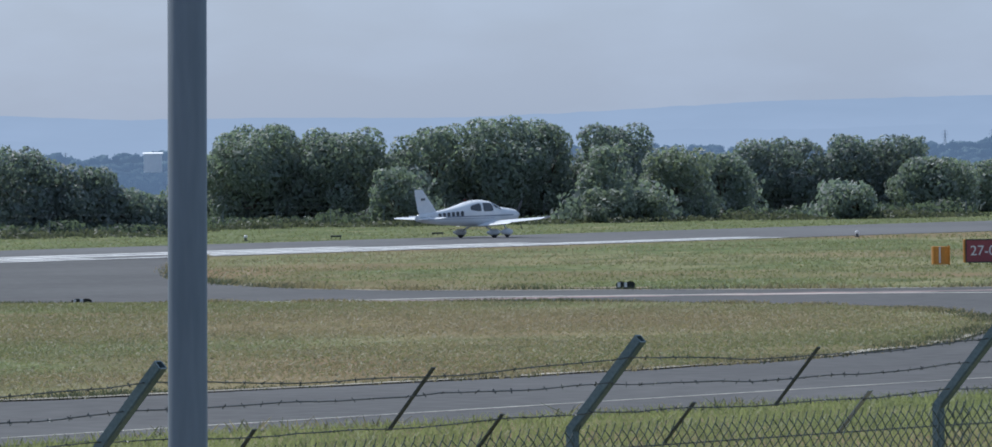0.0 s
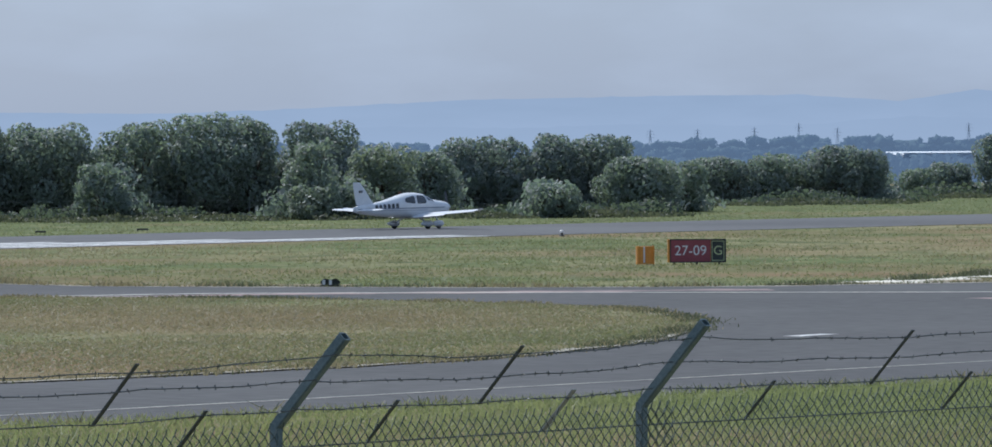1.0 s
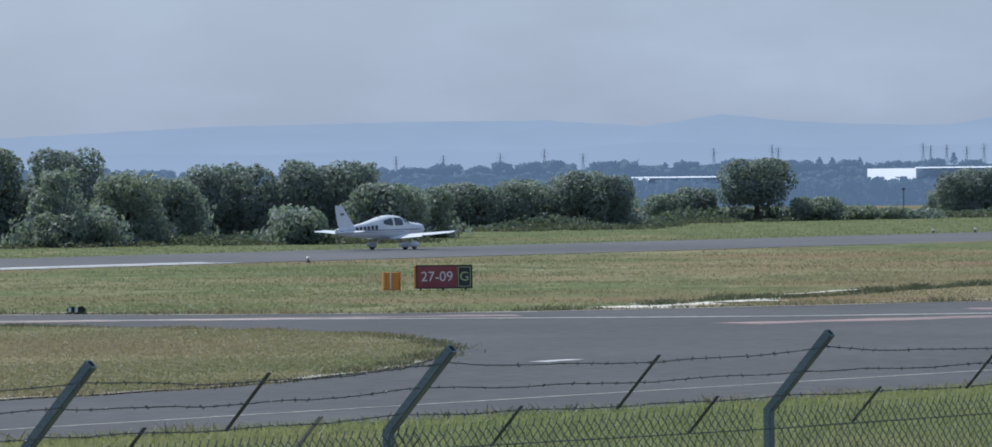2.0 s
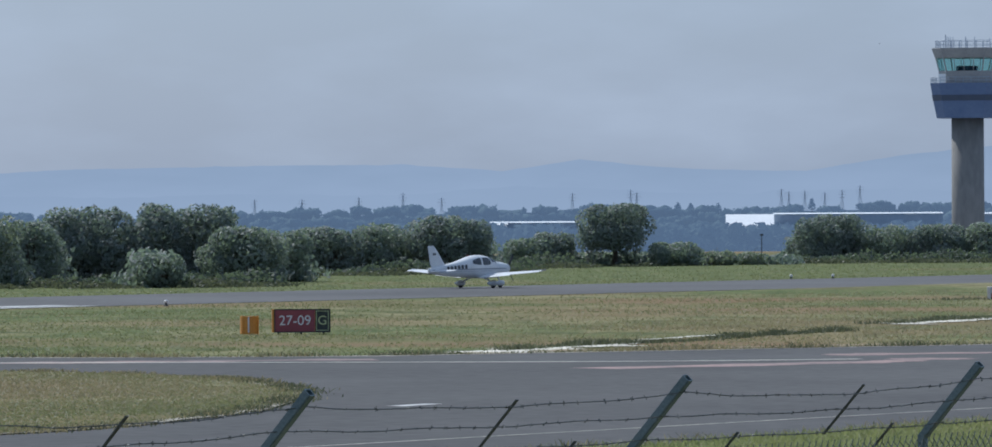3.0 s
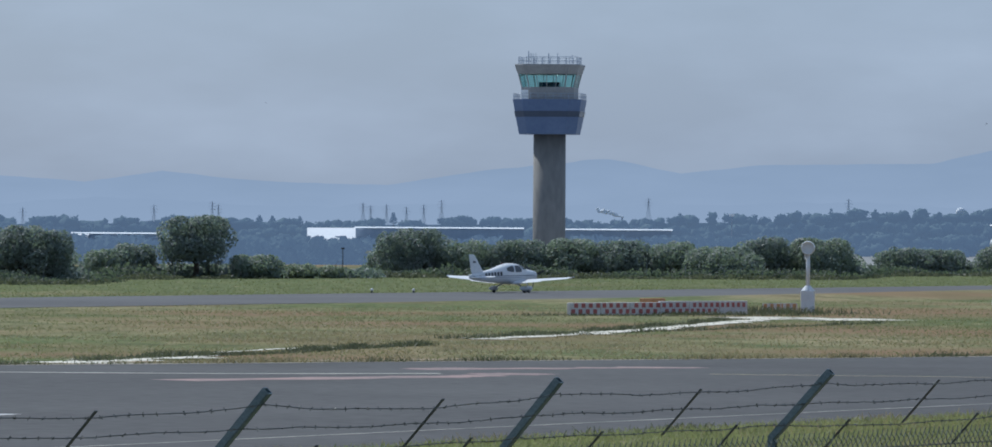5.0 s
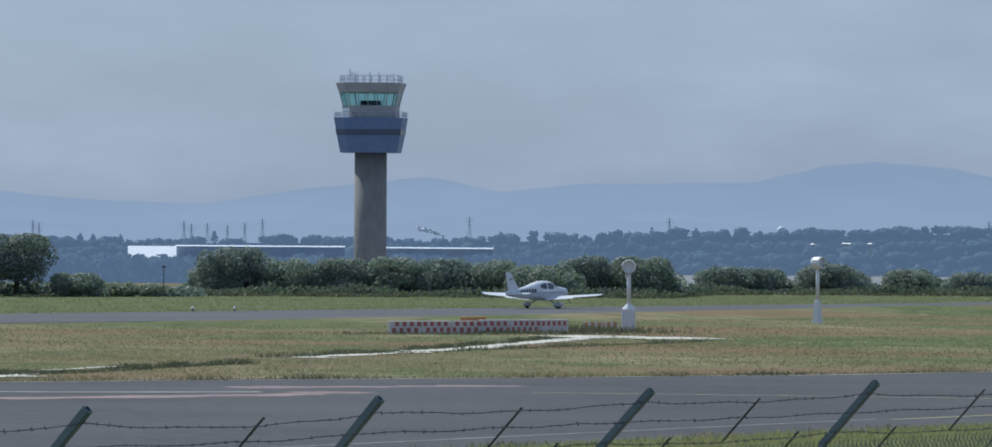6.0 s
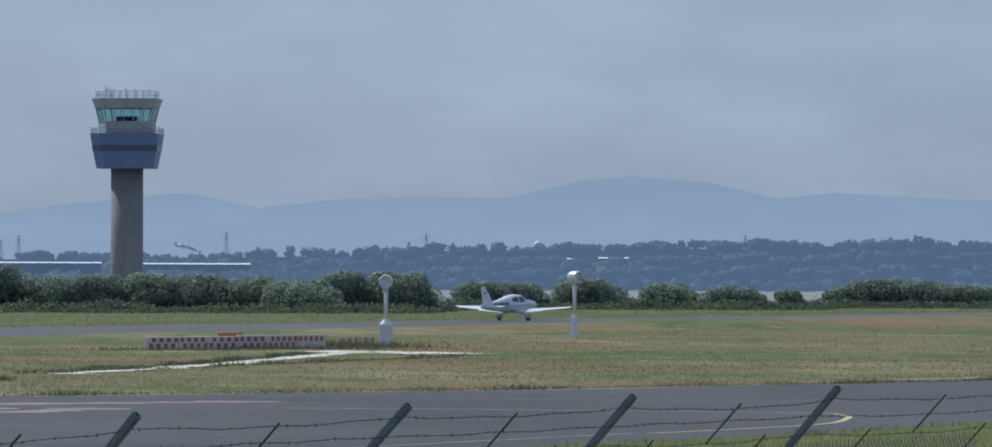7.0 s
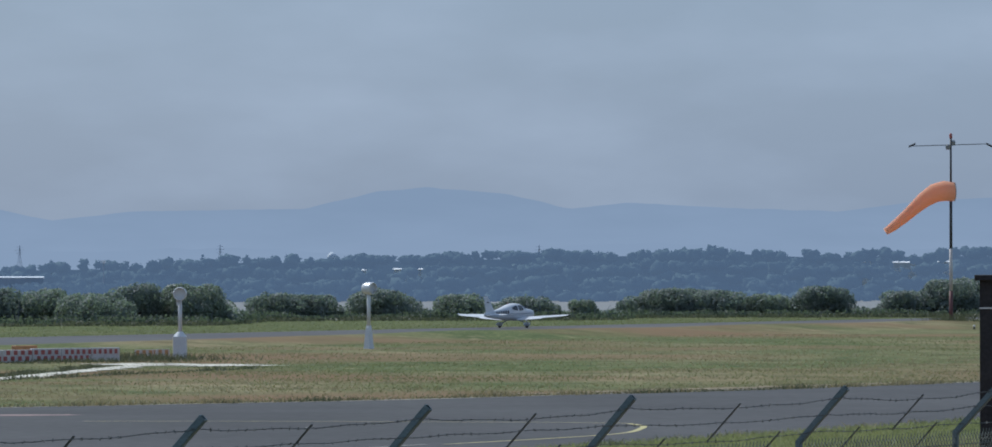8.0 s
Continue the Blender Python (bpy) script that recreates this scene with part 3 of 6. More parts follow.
    for i in range(cols):
        for j in range(rows):
            x, z = i * cell, top - j * cell
            m = (FU * (x + cell / 2) + Vector((0, 0, z - cell / 2)))
            wob = FW * 0.004
            for ex, ez in ((0, 0), (cell, 0)):
                wire(FU * (x + ex) + Vector((0, 0, z)) + wob, m - wob)
            for ex in (0, cell):
                wire(m - wob, FU * (x + ex) + Vector((0, 0, z - cell)) + wob)
        # knuckled tops
        wire(FU * (i * cell) + Vector((0, 0, top)), FU * (i * cell + 0.012) + Vector((0, 0, top + 0.028)))
    me = raw("chain_link", verts, faces, M_MESHWIRE)
    for s0, s1 in zip(FENCE_S, FENCE_S[1:]):
        ob = new("chain_link", me)
        ob.parent = root
        ob.location = local(s0, FENCE_W + 0.03, 1.45)
        k = (s1 - s0) / 3.0
        # stretch along the fence only
        ob.matrix_basis = Matrix.Translation(local(s0, FENCE_W - 0.035, 1.45)) @ (Matrix.Identity(4) + (k - 1) * Matrix(((FU.x * FU.x, FU.x * FU.y, 0, 0), (FU.x * FU.y, FU.y * FU.y, 0, 0), (0, 0, 0, 0), (0, 0, 0, 0))))
    bm = bmesh.new()
    for z in (h - 0.10, h * 0.5):
        tube(bm, [local(s, FENCE_W - 0.04, 1.45 + z) for s in FENCE_S], 0.003, 4)
    part("line_wire", bm, M_WIRE, root, "plain straining wire")


def build_pole():
    az, r = radians(-10.01), 21.5
    x, y = r * math.sin(az), r * math.cos(az)
    z = ground_z(x, y)
    root = holder("lamp_post", "grey galvanised steel lamp post, upright in the grass", "lamp post", pose(x, y, z, 0, 0.72, 0))
    bm = bmesh.new()
    loft(bm, [circle(0.085, -0.3, 32), circle(0.085, 1.3, 32), circle(0.064, 1.36, 32), circle(0.062, 8.0, 32)])
    part("shaft", bm, M_GALV, root, smooth=True)
    bm = bmesh.new()
    cuboid(bm, -0.045, 0.045, -0.09, -0.082, 0.5, 1.0, 0.004)
    part("access_door", bm, M_GREENSTEEL, root)


def build_board():
    """The dark timber edge that comes into view last."""
    az, r = radians(11.89), 60.0
    root = holder("timber_shed", "black tarred timber shed with a flat roof", "shed", pose(r * math.sin(az), r * math.cos(az), ground_z(r * math.sin(az), r * math.cos(az)), 0, 0, -11.9))
    top = 5.1 + r * math.tan(radians(-0.075)) - ground_z(r * math.sin(az), r * math.cos(az))
    n = 14
    for i in range(n):
        bm = bmesh.new()
        cuboid(bm, i * 0.15 + 0.002, i * 0.15 + 0.148, 0, 0.03, -0.2, top - 0.05, 0.003)
        part("board", bm, M_BLACKWOOD, root)
    bm = bmesh.new()
    cuboid(bm, 0.01, 2.1, 0.032, 2.0, -0.2, top - 0.06)
    part("frame", bm, M_BLACKWOOD, root)
    bm = bmesh.new()
    cuboid(bm, -0.045, 2.2, -0.06, 2.1, top - 0.05, top, 0.006)
    part("roof_edge", bm, M_BLACKWOOD, root)
    bm = bmesh.new()
    cuboid(bm, 0.0, 2.1, -0.012, -0.002, top - 0.305, top - 0.292)
    part("white_line", bm, M_SIGNWHITE, root, "thin white painted line")


build_fence()
build_pole()
build_board()


# ---------------------------------------------------------------- signs and fixtures on the airfield
def lettering(name, text, size, parent, loc, mat, bold=0.0):
    c = bpy.data.curves.new(name, "FONT")
    c.body, c.size, c.extrude, c.align_x, c.align_y, c.offset = text, size, 0.004, "CENTER", "CENTER", bold
    tmp = bpy.data.objects.new(name, c)
    scene.collection.objects.link(tmp)
    me = bpy.data.meshes.new_from_object(tmp.evaluated_get(bpy.context.evaluated_depsgraph_get()))
    bpy.data.objects.remove(tmp)
    me.materials.clear()
    me.materials.append(mat)
    ob = new(name, me)
    ob.parent = parent
    ob.matrix_basis = Matrix.Translation(loc) @ pose(0, 0, 0, 90, 0, 0)
    return ob


def build_sign():
    # face turned a little to the viewpoint's right, so its casing's near end shows on one side
    x, y = -13.86, 266.35
    root = holder("holding_position_sign", "red airfield holding sign lettered 27-09 with a black G panel", "airport sign", pose(x, y, 0, 0, 0, 6))
    bm = bmesh.new()
    cuboid(bm, -1.17, 1.17, 0.0, 0.30, 0.09, 1.02, 0.02)
    part("casing", bm, M_ORANGE, root, "orange sign casing")
    bm = bmesh.new()
    cuboid(bm, -1.05, 0.545, -0.022, -0.004, 0.12, 0.99, 0.004)
    part("red_panel", bm, M_SIGNRED, root, "red panel")
    bm = bmesh.new()
    cuboid(bm, 0.565, 1.15, -0.022, -0.004, 0.12, 0.99, 0.004)
    part("black_panel", bm, M_SIGNBLACK, root, "black panel")
    bm = bmesh.new()
    for a, b, c, d in ((-1.09, 1.17, 0.985, 1.03), (-1.09, 1.17, 0.08, 0.125), (1.14, 1.175, 0.08, 1.03), (-1.09, -1.045, 0.08, 1.03)):
        cuboid(bm, a, b, -0.04, 0.0, c, d)
    part("rim", bm, M_SIGNBLACK, root, "dark rim")
    lettering("inscription", "27-09", 0.56, root, (-0.25, -0.026, 0.55), M_SIGNWHITE, 0.0)
    lettering("inscription", "G", 0.52, root, (0.85, -0.026, 0.55), M_SIGNYELLOW, 0.0)
    bm = bmesh.new()
    for a, b, c, d in ((0.60, 1.10, 0.925, 0.95), (0.60, 1.10, 0.155, 0.18), (0.60, 0.625, 0.155, 0.95), (1.075, 1.10, 0.155, 0.95)):
        cuboid(bm, a, b, -0.028, -0.02, c, d)
    part("yellow_border", bm, M_SIGNYELLOW, root, "thin yellow border")
    for lx in (-0.9, 0.0, 0.9):
        bm = bmesh.new()
        cuboid(bm, lx - 0.04, lx + 0.04, 0.1, 0.2, -0.05, 0.12)
        part("leg", bm, M_SIGNBLACK, root)
    # the orange marker box beside it
    root = holder("marker_box", "small orange drum-shaped marker board with a pale stripe", "marker", pose(-15.95, 266.7, 0, 0, 0, 14))
    bm = bmesh.new()
    loft(bm, [[(0.36 * math.sin(a), -0.10 - 0.12 * math.cos(a * 1.3) * 0.8, z) for a in [math.pi * (k / 10 - 0.5) for k in range(11)]] + [(0.36, 0.15, z), (-0.36, 0.15, z)] for z in (0.02, 0.08, 0.68, 0.74)])
    part("body", bm, M_ORANGE, root)
    bm = bmesh.new()
    cuboid(bm, -0.12, -0.06, -0.235, -0.20, 0.08, 0.72)
    part("pale_stripe", bm, M_SIGNWHITE, root, "pale stripe")
    for x0 in (-0.34, 0.29):
        bm = bmesh.new()
        cuboid(bm, x0, x0 + 0.05, -0.16, -0.02, 0.0, 0.76)
        part("end_plate", bm, M_ORANGE, root)


def build_edge_light(x, y, rz, size=0.74):
    """A low black and white guard light unit."""
    root = holder("guard_light", "low black runway guard light with white bands", "airfield light", pose(x, y, 0.0, 0, 0, rz), group="guard lights at the runway's entry")
    for lx in (-0.165, 0.165):
        bm = bmesh.new()
        rings = [[(lx + r * math.cos(t), yy, size * (0.20 + r * math.sin(t))) for t in [2 * math.pi * k / 14 for k in range(14)]] for r, yy in ((0.10, 0.18), (0.16, 0.12), (0.165, -0.12), (0.175, -0.24), (0.15, -0.24), (0.14, -0.14))]
        loft(bm, rings)
        part("lamp_hood", bm, M_SIGNBLACK, root, smooth=False)
    for lx in (-0.28, -0.05):
        bm = bmesh.new()
        cuboid(bm, lx, lx + 0.10, -0.26, -0.245, 0.10 * size, 0.32 * size)
        part("white_band", bm, M_SIGNWHITE, root, "white band")
    bm = bmesh.new()
    cuboid(bm, -0.36, 0.36, -0.10, 0.14, -0.02, 0.06, 0.01)
    part("base_plate", bm, M_SIGNBLACK, root)


def build_barrier():
    """Low red and white work barriers in a row."""
    a, b = Vector((18.2, 354.0, 0)), Vector((28.4, 362.5, 0))
    d = (b - a).normalized()
    n, length = 6, (b - a).length
    ang = math.degrees(math.atan2(d.y, d.x))
    w = length / n
    for i in range(n):
        p = a + d * (w * (i + 0.5))
        root = holder("work_barrier", "low white plastic barrier with red blocks, standing on grass", "barrier", pose(p.x, p.y, 0.0, 0, 0, ang + (2 if i % 2 else -2)), group="row of work barriers")
        top = 0.68 if i < 3 else 0.74
        bm = bmesh.new()
        cuboid(bm, -w * 0.49, w * 0.49, -0.12, 0.12, 0.0, top, 0.03)
        part("body", bm, M_BARWHITE, root)
        k = 4 if i < 4 else 5
        for row, z in ((0, 0.12), (1, 0.44)):
            if i == n - 1 and row == 0:
                continue
            for j in range(k):
                x0 = -w * 0.47 + (j + (0.5 if (row + i) % 2 else 0.1)) * w * 0.94 / k
                bm = bmesh.new()
                cuboid(bm, x0, x0 + w * 0.94 / k * 0.52, -0.130, -0.118, z - 0.03, z + 0.21)
                part("red_block", bm, M_BARRED, root, "red block")
    root = holder("warning_board", "orange board behind the red and white barriers", "board", pose(23.2, 362.0, 0, 0, 0, 35))
    bm = bmesh.new()
    cuboid(bm, -0.75, 0.75, -0.2, 0.2, 0.0, 0.86, 0.03)
    part("body", bm, M_FADEDORANGE, root)
    p = Vector((30.6, 372.5, 0))
    for k in range(2):
        root = holder("warning_board", "faded orange and white striped board in weeds", "board", pose(p.x + k * 1.0, p.y + k * 1.2, 0, 0, 0, 25))
        bm = bmesh.new()
        cuboid(bm, -0.6, 0.6, -0.03, 0.03, 0.10, 0.48, 0.01)
        part("panel", bm, M_BARWHITE, root)
        for j in range(3):
            bm = bmesh.new()
            cuboid(bm, -0.55 + j * 0.42, -0.33 + j * 0.42, -0.038, -0.028, 0.12, 0.46)
            part("stripe", bm, M_FADEDORANGE, root, "orange stripe")
        for x0 in (-0.5, 0.45):
            bm = bmesh.new()
            cuboid(bm, x0, x0 + 0.05, -0.02, 0.02, 0, 0.3)
            part("leg", bm, M_GALV, root)


def build_visibility_mast(x, y, rz, plinth, taller=0.0):
    root = holder("visibility_sensor", "white visibility sensor mast with a round hooded head on the grass", "sensor mast", pose(x, y, 0, 0, 0, rz), group="pair of visibility sensors")
    bm = bmesh.new()
    if plinth:
        cuboid(bm, -0.38, 0.38, -0.38, 0.38, -0.05, 1.25, 0.05)
        loft(bm, [circle(0.36, 1.25, 16), circle(0.16, 1.5, 16)])
    else:
        loft(bm, [circle(0.34, -0.05, 4, turn=0.78), circle(0.30, 0.25, 4, turn=0.78), circle(0.20, 1.3, 4, turn=0.78), circle(0.13, 1.5, 4, turn=0.78)])
    part("plinth", bm, M_WHITEPAINT, root)
    bm = bmesh.new()
    loft(bm, [circle(0.115, 1.4, 14), circle(0.11, 3.4 + taller, 14)])
    part("column", bm, M_WHITEPAINT, root, smooth=True)
    if plinth:
        bm = bmesh.new()
        cuboid(bm, -0.2, -0.13, -0.08, 0.08, 2.95, 3.3, 0.01)
        part("junction_box", bm, M_WHITEPAINT, root)
        for x0, x1, z0, z1 in ((-0.30, 0.30, 0.12, 0.17), (-0.12, -0.02, 0.66, 0.74)):
            bm = bmesh.new()
            cuboid(bm, x0, x1, -0.394, -0.383, z0, z1)
            part("label_plate", bm, M_SIGNWHITE, root)
    bm = bmesh.new()
    rings = [[(0.0 + r * math.cos(t), yy, 3.62 + taller + r * math.sin(t)) for t in [2 * math.pi * k / 20 for k in range(20)]] for r, yy in ((0.20, 0.42), (0.34, 0.32), (0.385, 0.1), (0.385, -0.30), (0.36, -0.40), (0.33, -0.40), (0.32, -0.2))]
    loft(bm, rings)
    part("head", bm, M_WHITEPAINT, root, "round white hood")
    if not plinth:
        bm = bmesh.new()
        cuboid(bm, 0.05, 0.30, -0.44, -0.38, 3.42 + taller, 3.52 + taller, 0.01)
        part("lens_guard", bm, M_GREYPANEL, root)


def build_windsock():
    x, y = 114.6, 556.0
    root = holder("windsock", "orange windsock drooping from a black and white pole", "windsock", pose(x, y, 0, 0, 0, 0))
    for z0, z1, r, mat in ((-0.1, 3.0, 0.17, M_POLERED), (3.0, 6.6, 0.15, M_BARWHITE), (6.6, 12.0, 0.13, M_POLEBLACK), (12.0, 16.0, 0.09, M_POLEBLACK)):
        bm = bmesh.new()
        loft(bm, [circle(r, z0, 12), circle(r * 0.93, z1, 12)])
        part("pole", bm, mat, root, {M_POLERED: "dark red painted pole length", M_BARWHITE: "white pole length"}.get(mat, "black pole length"), smooth=True)
    bm = bmesh.new()
    tube(bm, [(-3.3, 0, 15.35), (3.3, 0, 15.55)], 0.035, 6)
    part("crossbar", bm, M_POLEBLACK, root)
    for sx in (-3.3, 3.3):
        bm = bmesh.new()
        loft(bm, [[(sx + sx * 0.02 + 0.28 * sgn, yy, 15.42 + zz - 0.04 * sgn * sx) for yy, zz in ((-0.1, -0.08), (0.1, -0.08), (0.1, 0.08), (-0.1, 0.08))] for sgn in (-1, 1)])
        part("lamp_head", bm, M_POLEBLACK, root)
    for k, (dx, dz) in enumerate(((-0.25, 15.25), (0.2, 15.6))):
        bm = bmesh.new()
        loft(bm, [circle(0.16, dz - 0.2, 8, cx=dx), circle(0.22, dz + 0.1, 8, cx=dx), circle(0.12, dz + 0.25, 8, cx=dx)])
        part("lamp", bm, M_GREYPANEL, root)
    bm = bmesh.new()
    loft(bm, [circle(0.13, 16.0, 8), circle(0.13, 16.35, 8), circle(0.05, 16.45, 8)])
    part("beacon", bm, M_BARRED, root, "red beacon")
    # the cloth cone, bending down from the hoop
    bm = bmesh.new()
    spine = [(0.30, 11.45), (-0.55, 11.5), (-1.45, 11.3), (-2.35, 10.75), (-3.2, 10.05), (-4.1, 9.25), (-5.0, 8.5), (-5.65, 8.05)]
    radius = [0.80, 0.86, 0.80, 0.66, 0.55, 0.46, 0.38, 0.31]
    rings = []
    for i, (p, r) in enumerate(zip(spine, radius)):
        q0, q1 = spine[max(0, i - 1)], spine[min(len(spine) - 1, i + 1)]
        d = Vector((q1[0] - q0[0], 0, q1[1] - q0[1])).normalized()
        up = Vector((d.z, 0, -d.x))
        rings.append([Vector((p[0], 0, p[1])) + up * r * math.cos(t) * (1 + 0.05 * math.sin(3 * t + i)) + Vector((0, 1, 0)) * r * math.sin(t) for t in [2 * math.pi * k / 20 for k in range(20)]])
    loft(bm, rings, cap=False)
    part("sock", bm, M_SOCK, root, "orange cloth sock", smooth=True)
    bm = bmesh.new()
    tube(bm, [(0.30, 0.80 * math.sin(t), 11.45 + 0.80 * math.cos(t)) for t in [2 * math.pi * k / 20 for k in range(21)]], 0.03, 5)
    part("hoop", bm, M_GALV, root)


def build_verge_marker(x, y, w):
    root = holder("verge_marker", "tiny black distance marker on the runway verge", "marker", pose(x, y, 0, 0, 0, 8), group="markers on the runway verge")
    bm = bmesh.new()
    cuboid(bm, -w / 2, w / 2, -0.05, 0.05, 0.10, 0.20, 0.01)
    part("board", bm, M_SIGNBLACK, root)
    for k in range(3):
        bm = bmesh.new()
        cuboid(bm, -w / 2 + 0.04 + k * (w - 0.12) / 2, -w / 2 + 0.08 + k * (w - 0.12) / 2, -0.03, 0.03, -0.02, 0.12)
        part("leg", bm, M_SIGNBLACK, root)


def build_runway_light(x, y):
    root = holder("runway_edge_light", "small white runway edge light", "airfield light", pose(x, y, 0, 0, 0, 0), group="runway edge lights")
    bm = bmesh.new()
    loft(bm, [circle(0.13, 0.0, 10), circle(0.13, 0.05, 10), circle(0.06, 0.07, 10), circle(0.06, 0.18, 10)])
    part("base", bm, M_SIGNBLACK, root)
    bm = bmesh.new()
    loft(bm, [circle(0.10, 0.18, 10), circle(0.11, 0.27, 10), circle(0.04, 0.33, 10)])
    part("lamp", bm, M_SIGNWHITE, root, "white lens")


for p in VERGE_MARKERS:
    build_verge_marker(*p)
for p in RUNWAY_LIGHTS:
    build_runway_light(*p)
build_sign()
build_edge_light(-24.68, 229.4, 6)
build_edge_light(-41.3, 215.9, 10, 0.5)
build_barrier()
build_visibility_mast(32.47, 370.8, -8, True)
build_visibility_mast(47.95, 412.5, 40, False, 0.15)
build_windsock()


# ---------------------------------------------------------------- the control tower
def octagon(a, c, z, turn):
    pts = [(a, a - c), (a - c, a), (c - a, a), (-a, a - c), (-a, c - a), (c - a, -a), (a - c, -a), (a, c - a)]
    ct, st = math.cos(turn), math.sin(turn)
    return [Vector((x * ct - y * st, x * st + y * ct, z)) for x, y in pts]


def build_tower():
    az, r = radians(2.771), 1300.0
    root = holder("control_tower", "concrete airport control tower with blue flared cabin and glazed top", "control tower", pose(r * math.sin(az), r * math.cos(az), 0, 0, 0, -2.8))
    turn = radians(-7)
    base = -18.5
    bm = bmesh.new()
    loft(bm, [circle(3.2, base, 40), circle(3.2, 0, 40), circle(3.15, 22.0, 40)])
    part("shaft", bm, M_CONCRETE, root, "weathered concrete shaft", smooth=True)
    bm = bmesh.new()
    loft(bm, [octagon(5.55, 1.9, 21.8, turn), octagon(5.65, 1.9, 22.2, turn), octagon(6.15, 2.0, 24.9, turn), octagon(6.68, 2.1, 28.3, turn), octagon(6.72, 2.1, 28.6, turn)])
    flare = part("flared_cabin", bm, M_BLUE, root, "blue metal cladding")
    bm = bmesh.new()
    loft(bm, [octagon(6.26, 2.02, 25.2, turn), octagon(6.44, 2.06, 26.3, turn)])
    part("window_band", bm, M_BLUEBAND, flare, "dark window band")
    bm = bmesh.new()
    loft(bm, [octagon(5.2, 1.6, 28.55, turn), octagon(5.2, 1.6, 31.0, turn)])
    part("neck", bm, M_GREYPANEL, root)
    # the glazed cab: eight panes, mullions, floor
    lo, hi = octagon(5.1, 1.6, 31.0, turn), octagon(5.7, 1.75, 33.55, turn)
    cab = new("cab")
    cab.parent = root
    for i in range(8):
        j = (i + 1) % 8
        n = 4 if (lo[i] - lo[j]).length > 4 else 1
        for k in range(n):
            t0, t1 = k / n, (k + 1) / n
            q = [lo[i].lerp(lo[j], t0), lo[i].lerp(lo[j], t1), hi[i].lerp(hi[j], t1), hi[i].lerp(hi[j], t0)]
            c = sum(q, Vector()) / 4
            inw = Vector((-c.x, -c.y, 0)).normalized() * 0.05
            bm = bmesh.new()
            q2 = [c + (p - c) * 0.99 for p in q]
            loft(bm, [q2, [p + inw for p in q2]])
            p = part("pane", bm, GLASS, cab, "green-tinted glass")
            p.visible_shadow = False
            bm = bmesh.new()
            tube(bm, [q[0], q[3]], 0.13 if k == 0 else 0.07, 5)
            part("mullion", bm, M_GREYPANEL, cab)
    bm = bmesh.new()
    loft(bm, [octagon(2.0, 0.6, 31.0, turn), octagon(2.0, 0.6, 32.0, turn)])
    part("console", bm, M_BLUEBAND, cab)
    bm = bmesh.new()
    loft(bm, [octagon(5.75, 1.75, 33.5, turn), octagon(5.9, 1.8, 33.7, turn), octagon(6.42, 1.95, 35.3, turn), octagon(6.38, 1.95, 35.45, turn)])
    part("roof", bm, M_GREYPANEL, root, "grey roof fascia")

    def railing(a, c, z, h, gap):
        o = octagon(a, c, z, turn)
        bm = bmesh.new()
        for i in range(8):
            p, q = o[i], o[(i + 1) % 8]
            for hh in (h, h * 0.5):
                tube(bm, [p + Vector((0, 0, hh)), q + Vector((0, 0, hh))], 0.05, 4)
            n = max(1, int((q - p).length / gap))
            for k in range(n):
                s = p.lerp(q, k / n)
                tube(bm, [s, s + Vector((0, 0, h))], 0.05, 4)
        part("railing", bm, M_PYLON, root, "steel railing")
    railing(6.6, 2.1, 28.6, 1.15, 1.5)
    railing(5.7, 1.8, 35.4, 1.5, 1.3)
    rnd = random.Random(3)
    for k in range(14):
        a = rnd.uniform(-5.3, 5.3)
        bm = bmesh.new()
        tube(bm, [(a, -4, 35.4), (a, -4, 35.4 + rnd.choice((1.6, 1.9, 2.2)))], 0.05, 4)
        part("aerial", bm, M_PYLON, root)
    bm = bmesh.new()
    tube(bm, [(-4.2, -4.5, 35.4), (-4.2, -4.5, 38.0)], 0.09, 5)
    part("aerial", bm, M_PYLON, root, "tall aerial")
    bm = bmesh.new()
    cuboid(bm, -5.6, -4.2, -6.0, -5.5, 28.6, 30.4)
    part("equipment_locker", bm, M_FARWHITE, root, "pale locker on the balcony")


build_tower()


# ---------------------------------------------------------------- trees and scrub
def leaf_cards(rng, centres, normals, size, jitter=0.8):
    """Small bent-away cards, one a leaf clump, facing roughly along the normals."""
    n = len(centres)
    nrm = normals + rng.normal(0, jitter, (n, 3))
    nrm /= np.linalg.norm(nrm, axis=1)[:, None] + 1e-9
    a = np.cross(nrm, rng.normal(0, 1, (n, 3)))
    a /= np.linalg.norm(a, axis=1)[:, None] + 1e-9
    b = np.cross(nrm, a)
    k = size * rng.uniform(0.55, 1.35, (n, 1))
    a, b = a * k, b * k * rng.uniform(0.5, 0.9, (n, 1))
    return np.stack([centres - a, centres - b * 0.8 + a * 0.1, centres + a, centres + b], axis=1)


def crown_cards(rng, lobes, size, per_m2):
    out = []
    for c, r in lobes:
        area = 4 * math.pi * ((r[0] * r[1]) ** 1.6 + (r[0] * r[2]) ** 1.6 + (r[1] * r[2]) ** 1.6) ** (1 / 1.6) / 3 ** (1 / 1.6)
        n = max(30, int(area * per_m2))
        d = rng.normal(0, 1, (n, 3))
        d /= np.linalg.norm(d, axis=1)[:, None]
        rad = rng.uniform(0.72, 1.08, (n, 1)) ** 0.6
        out.append(leaf_cards(rng, np.array(c) + d * np.array(r) * rad, d, size, 0.5))
    q = np.concatenate(out)
    return q[q[:, :, 2].min(axis=1) > -0.2]


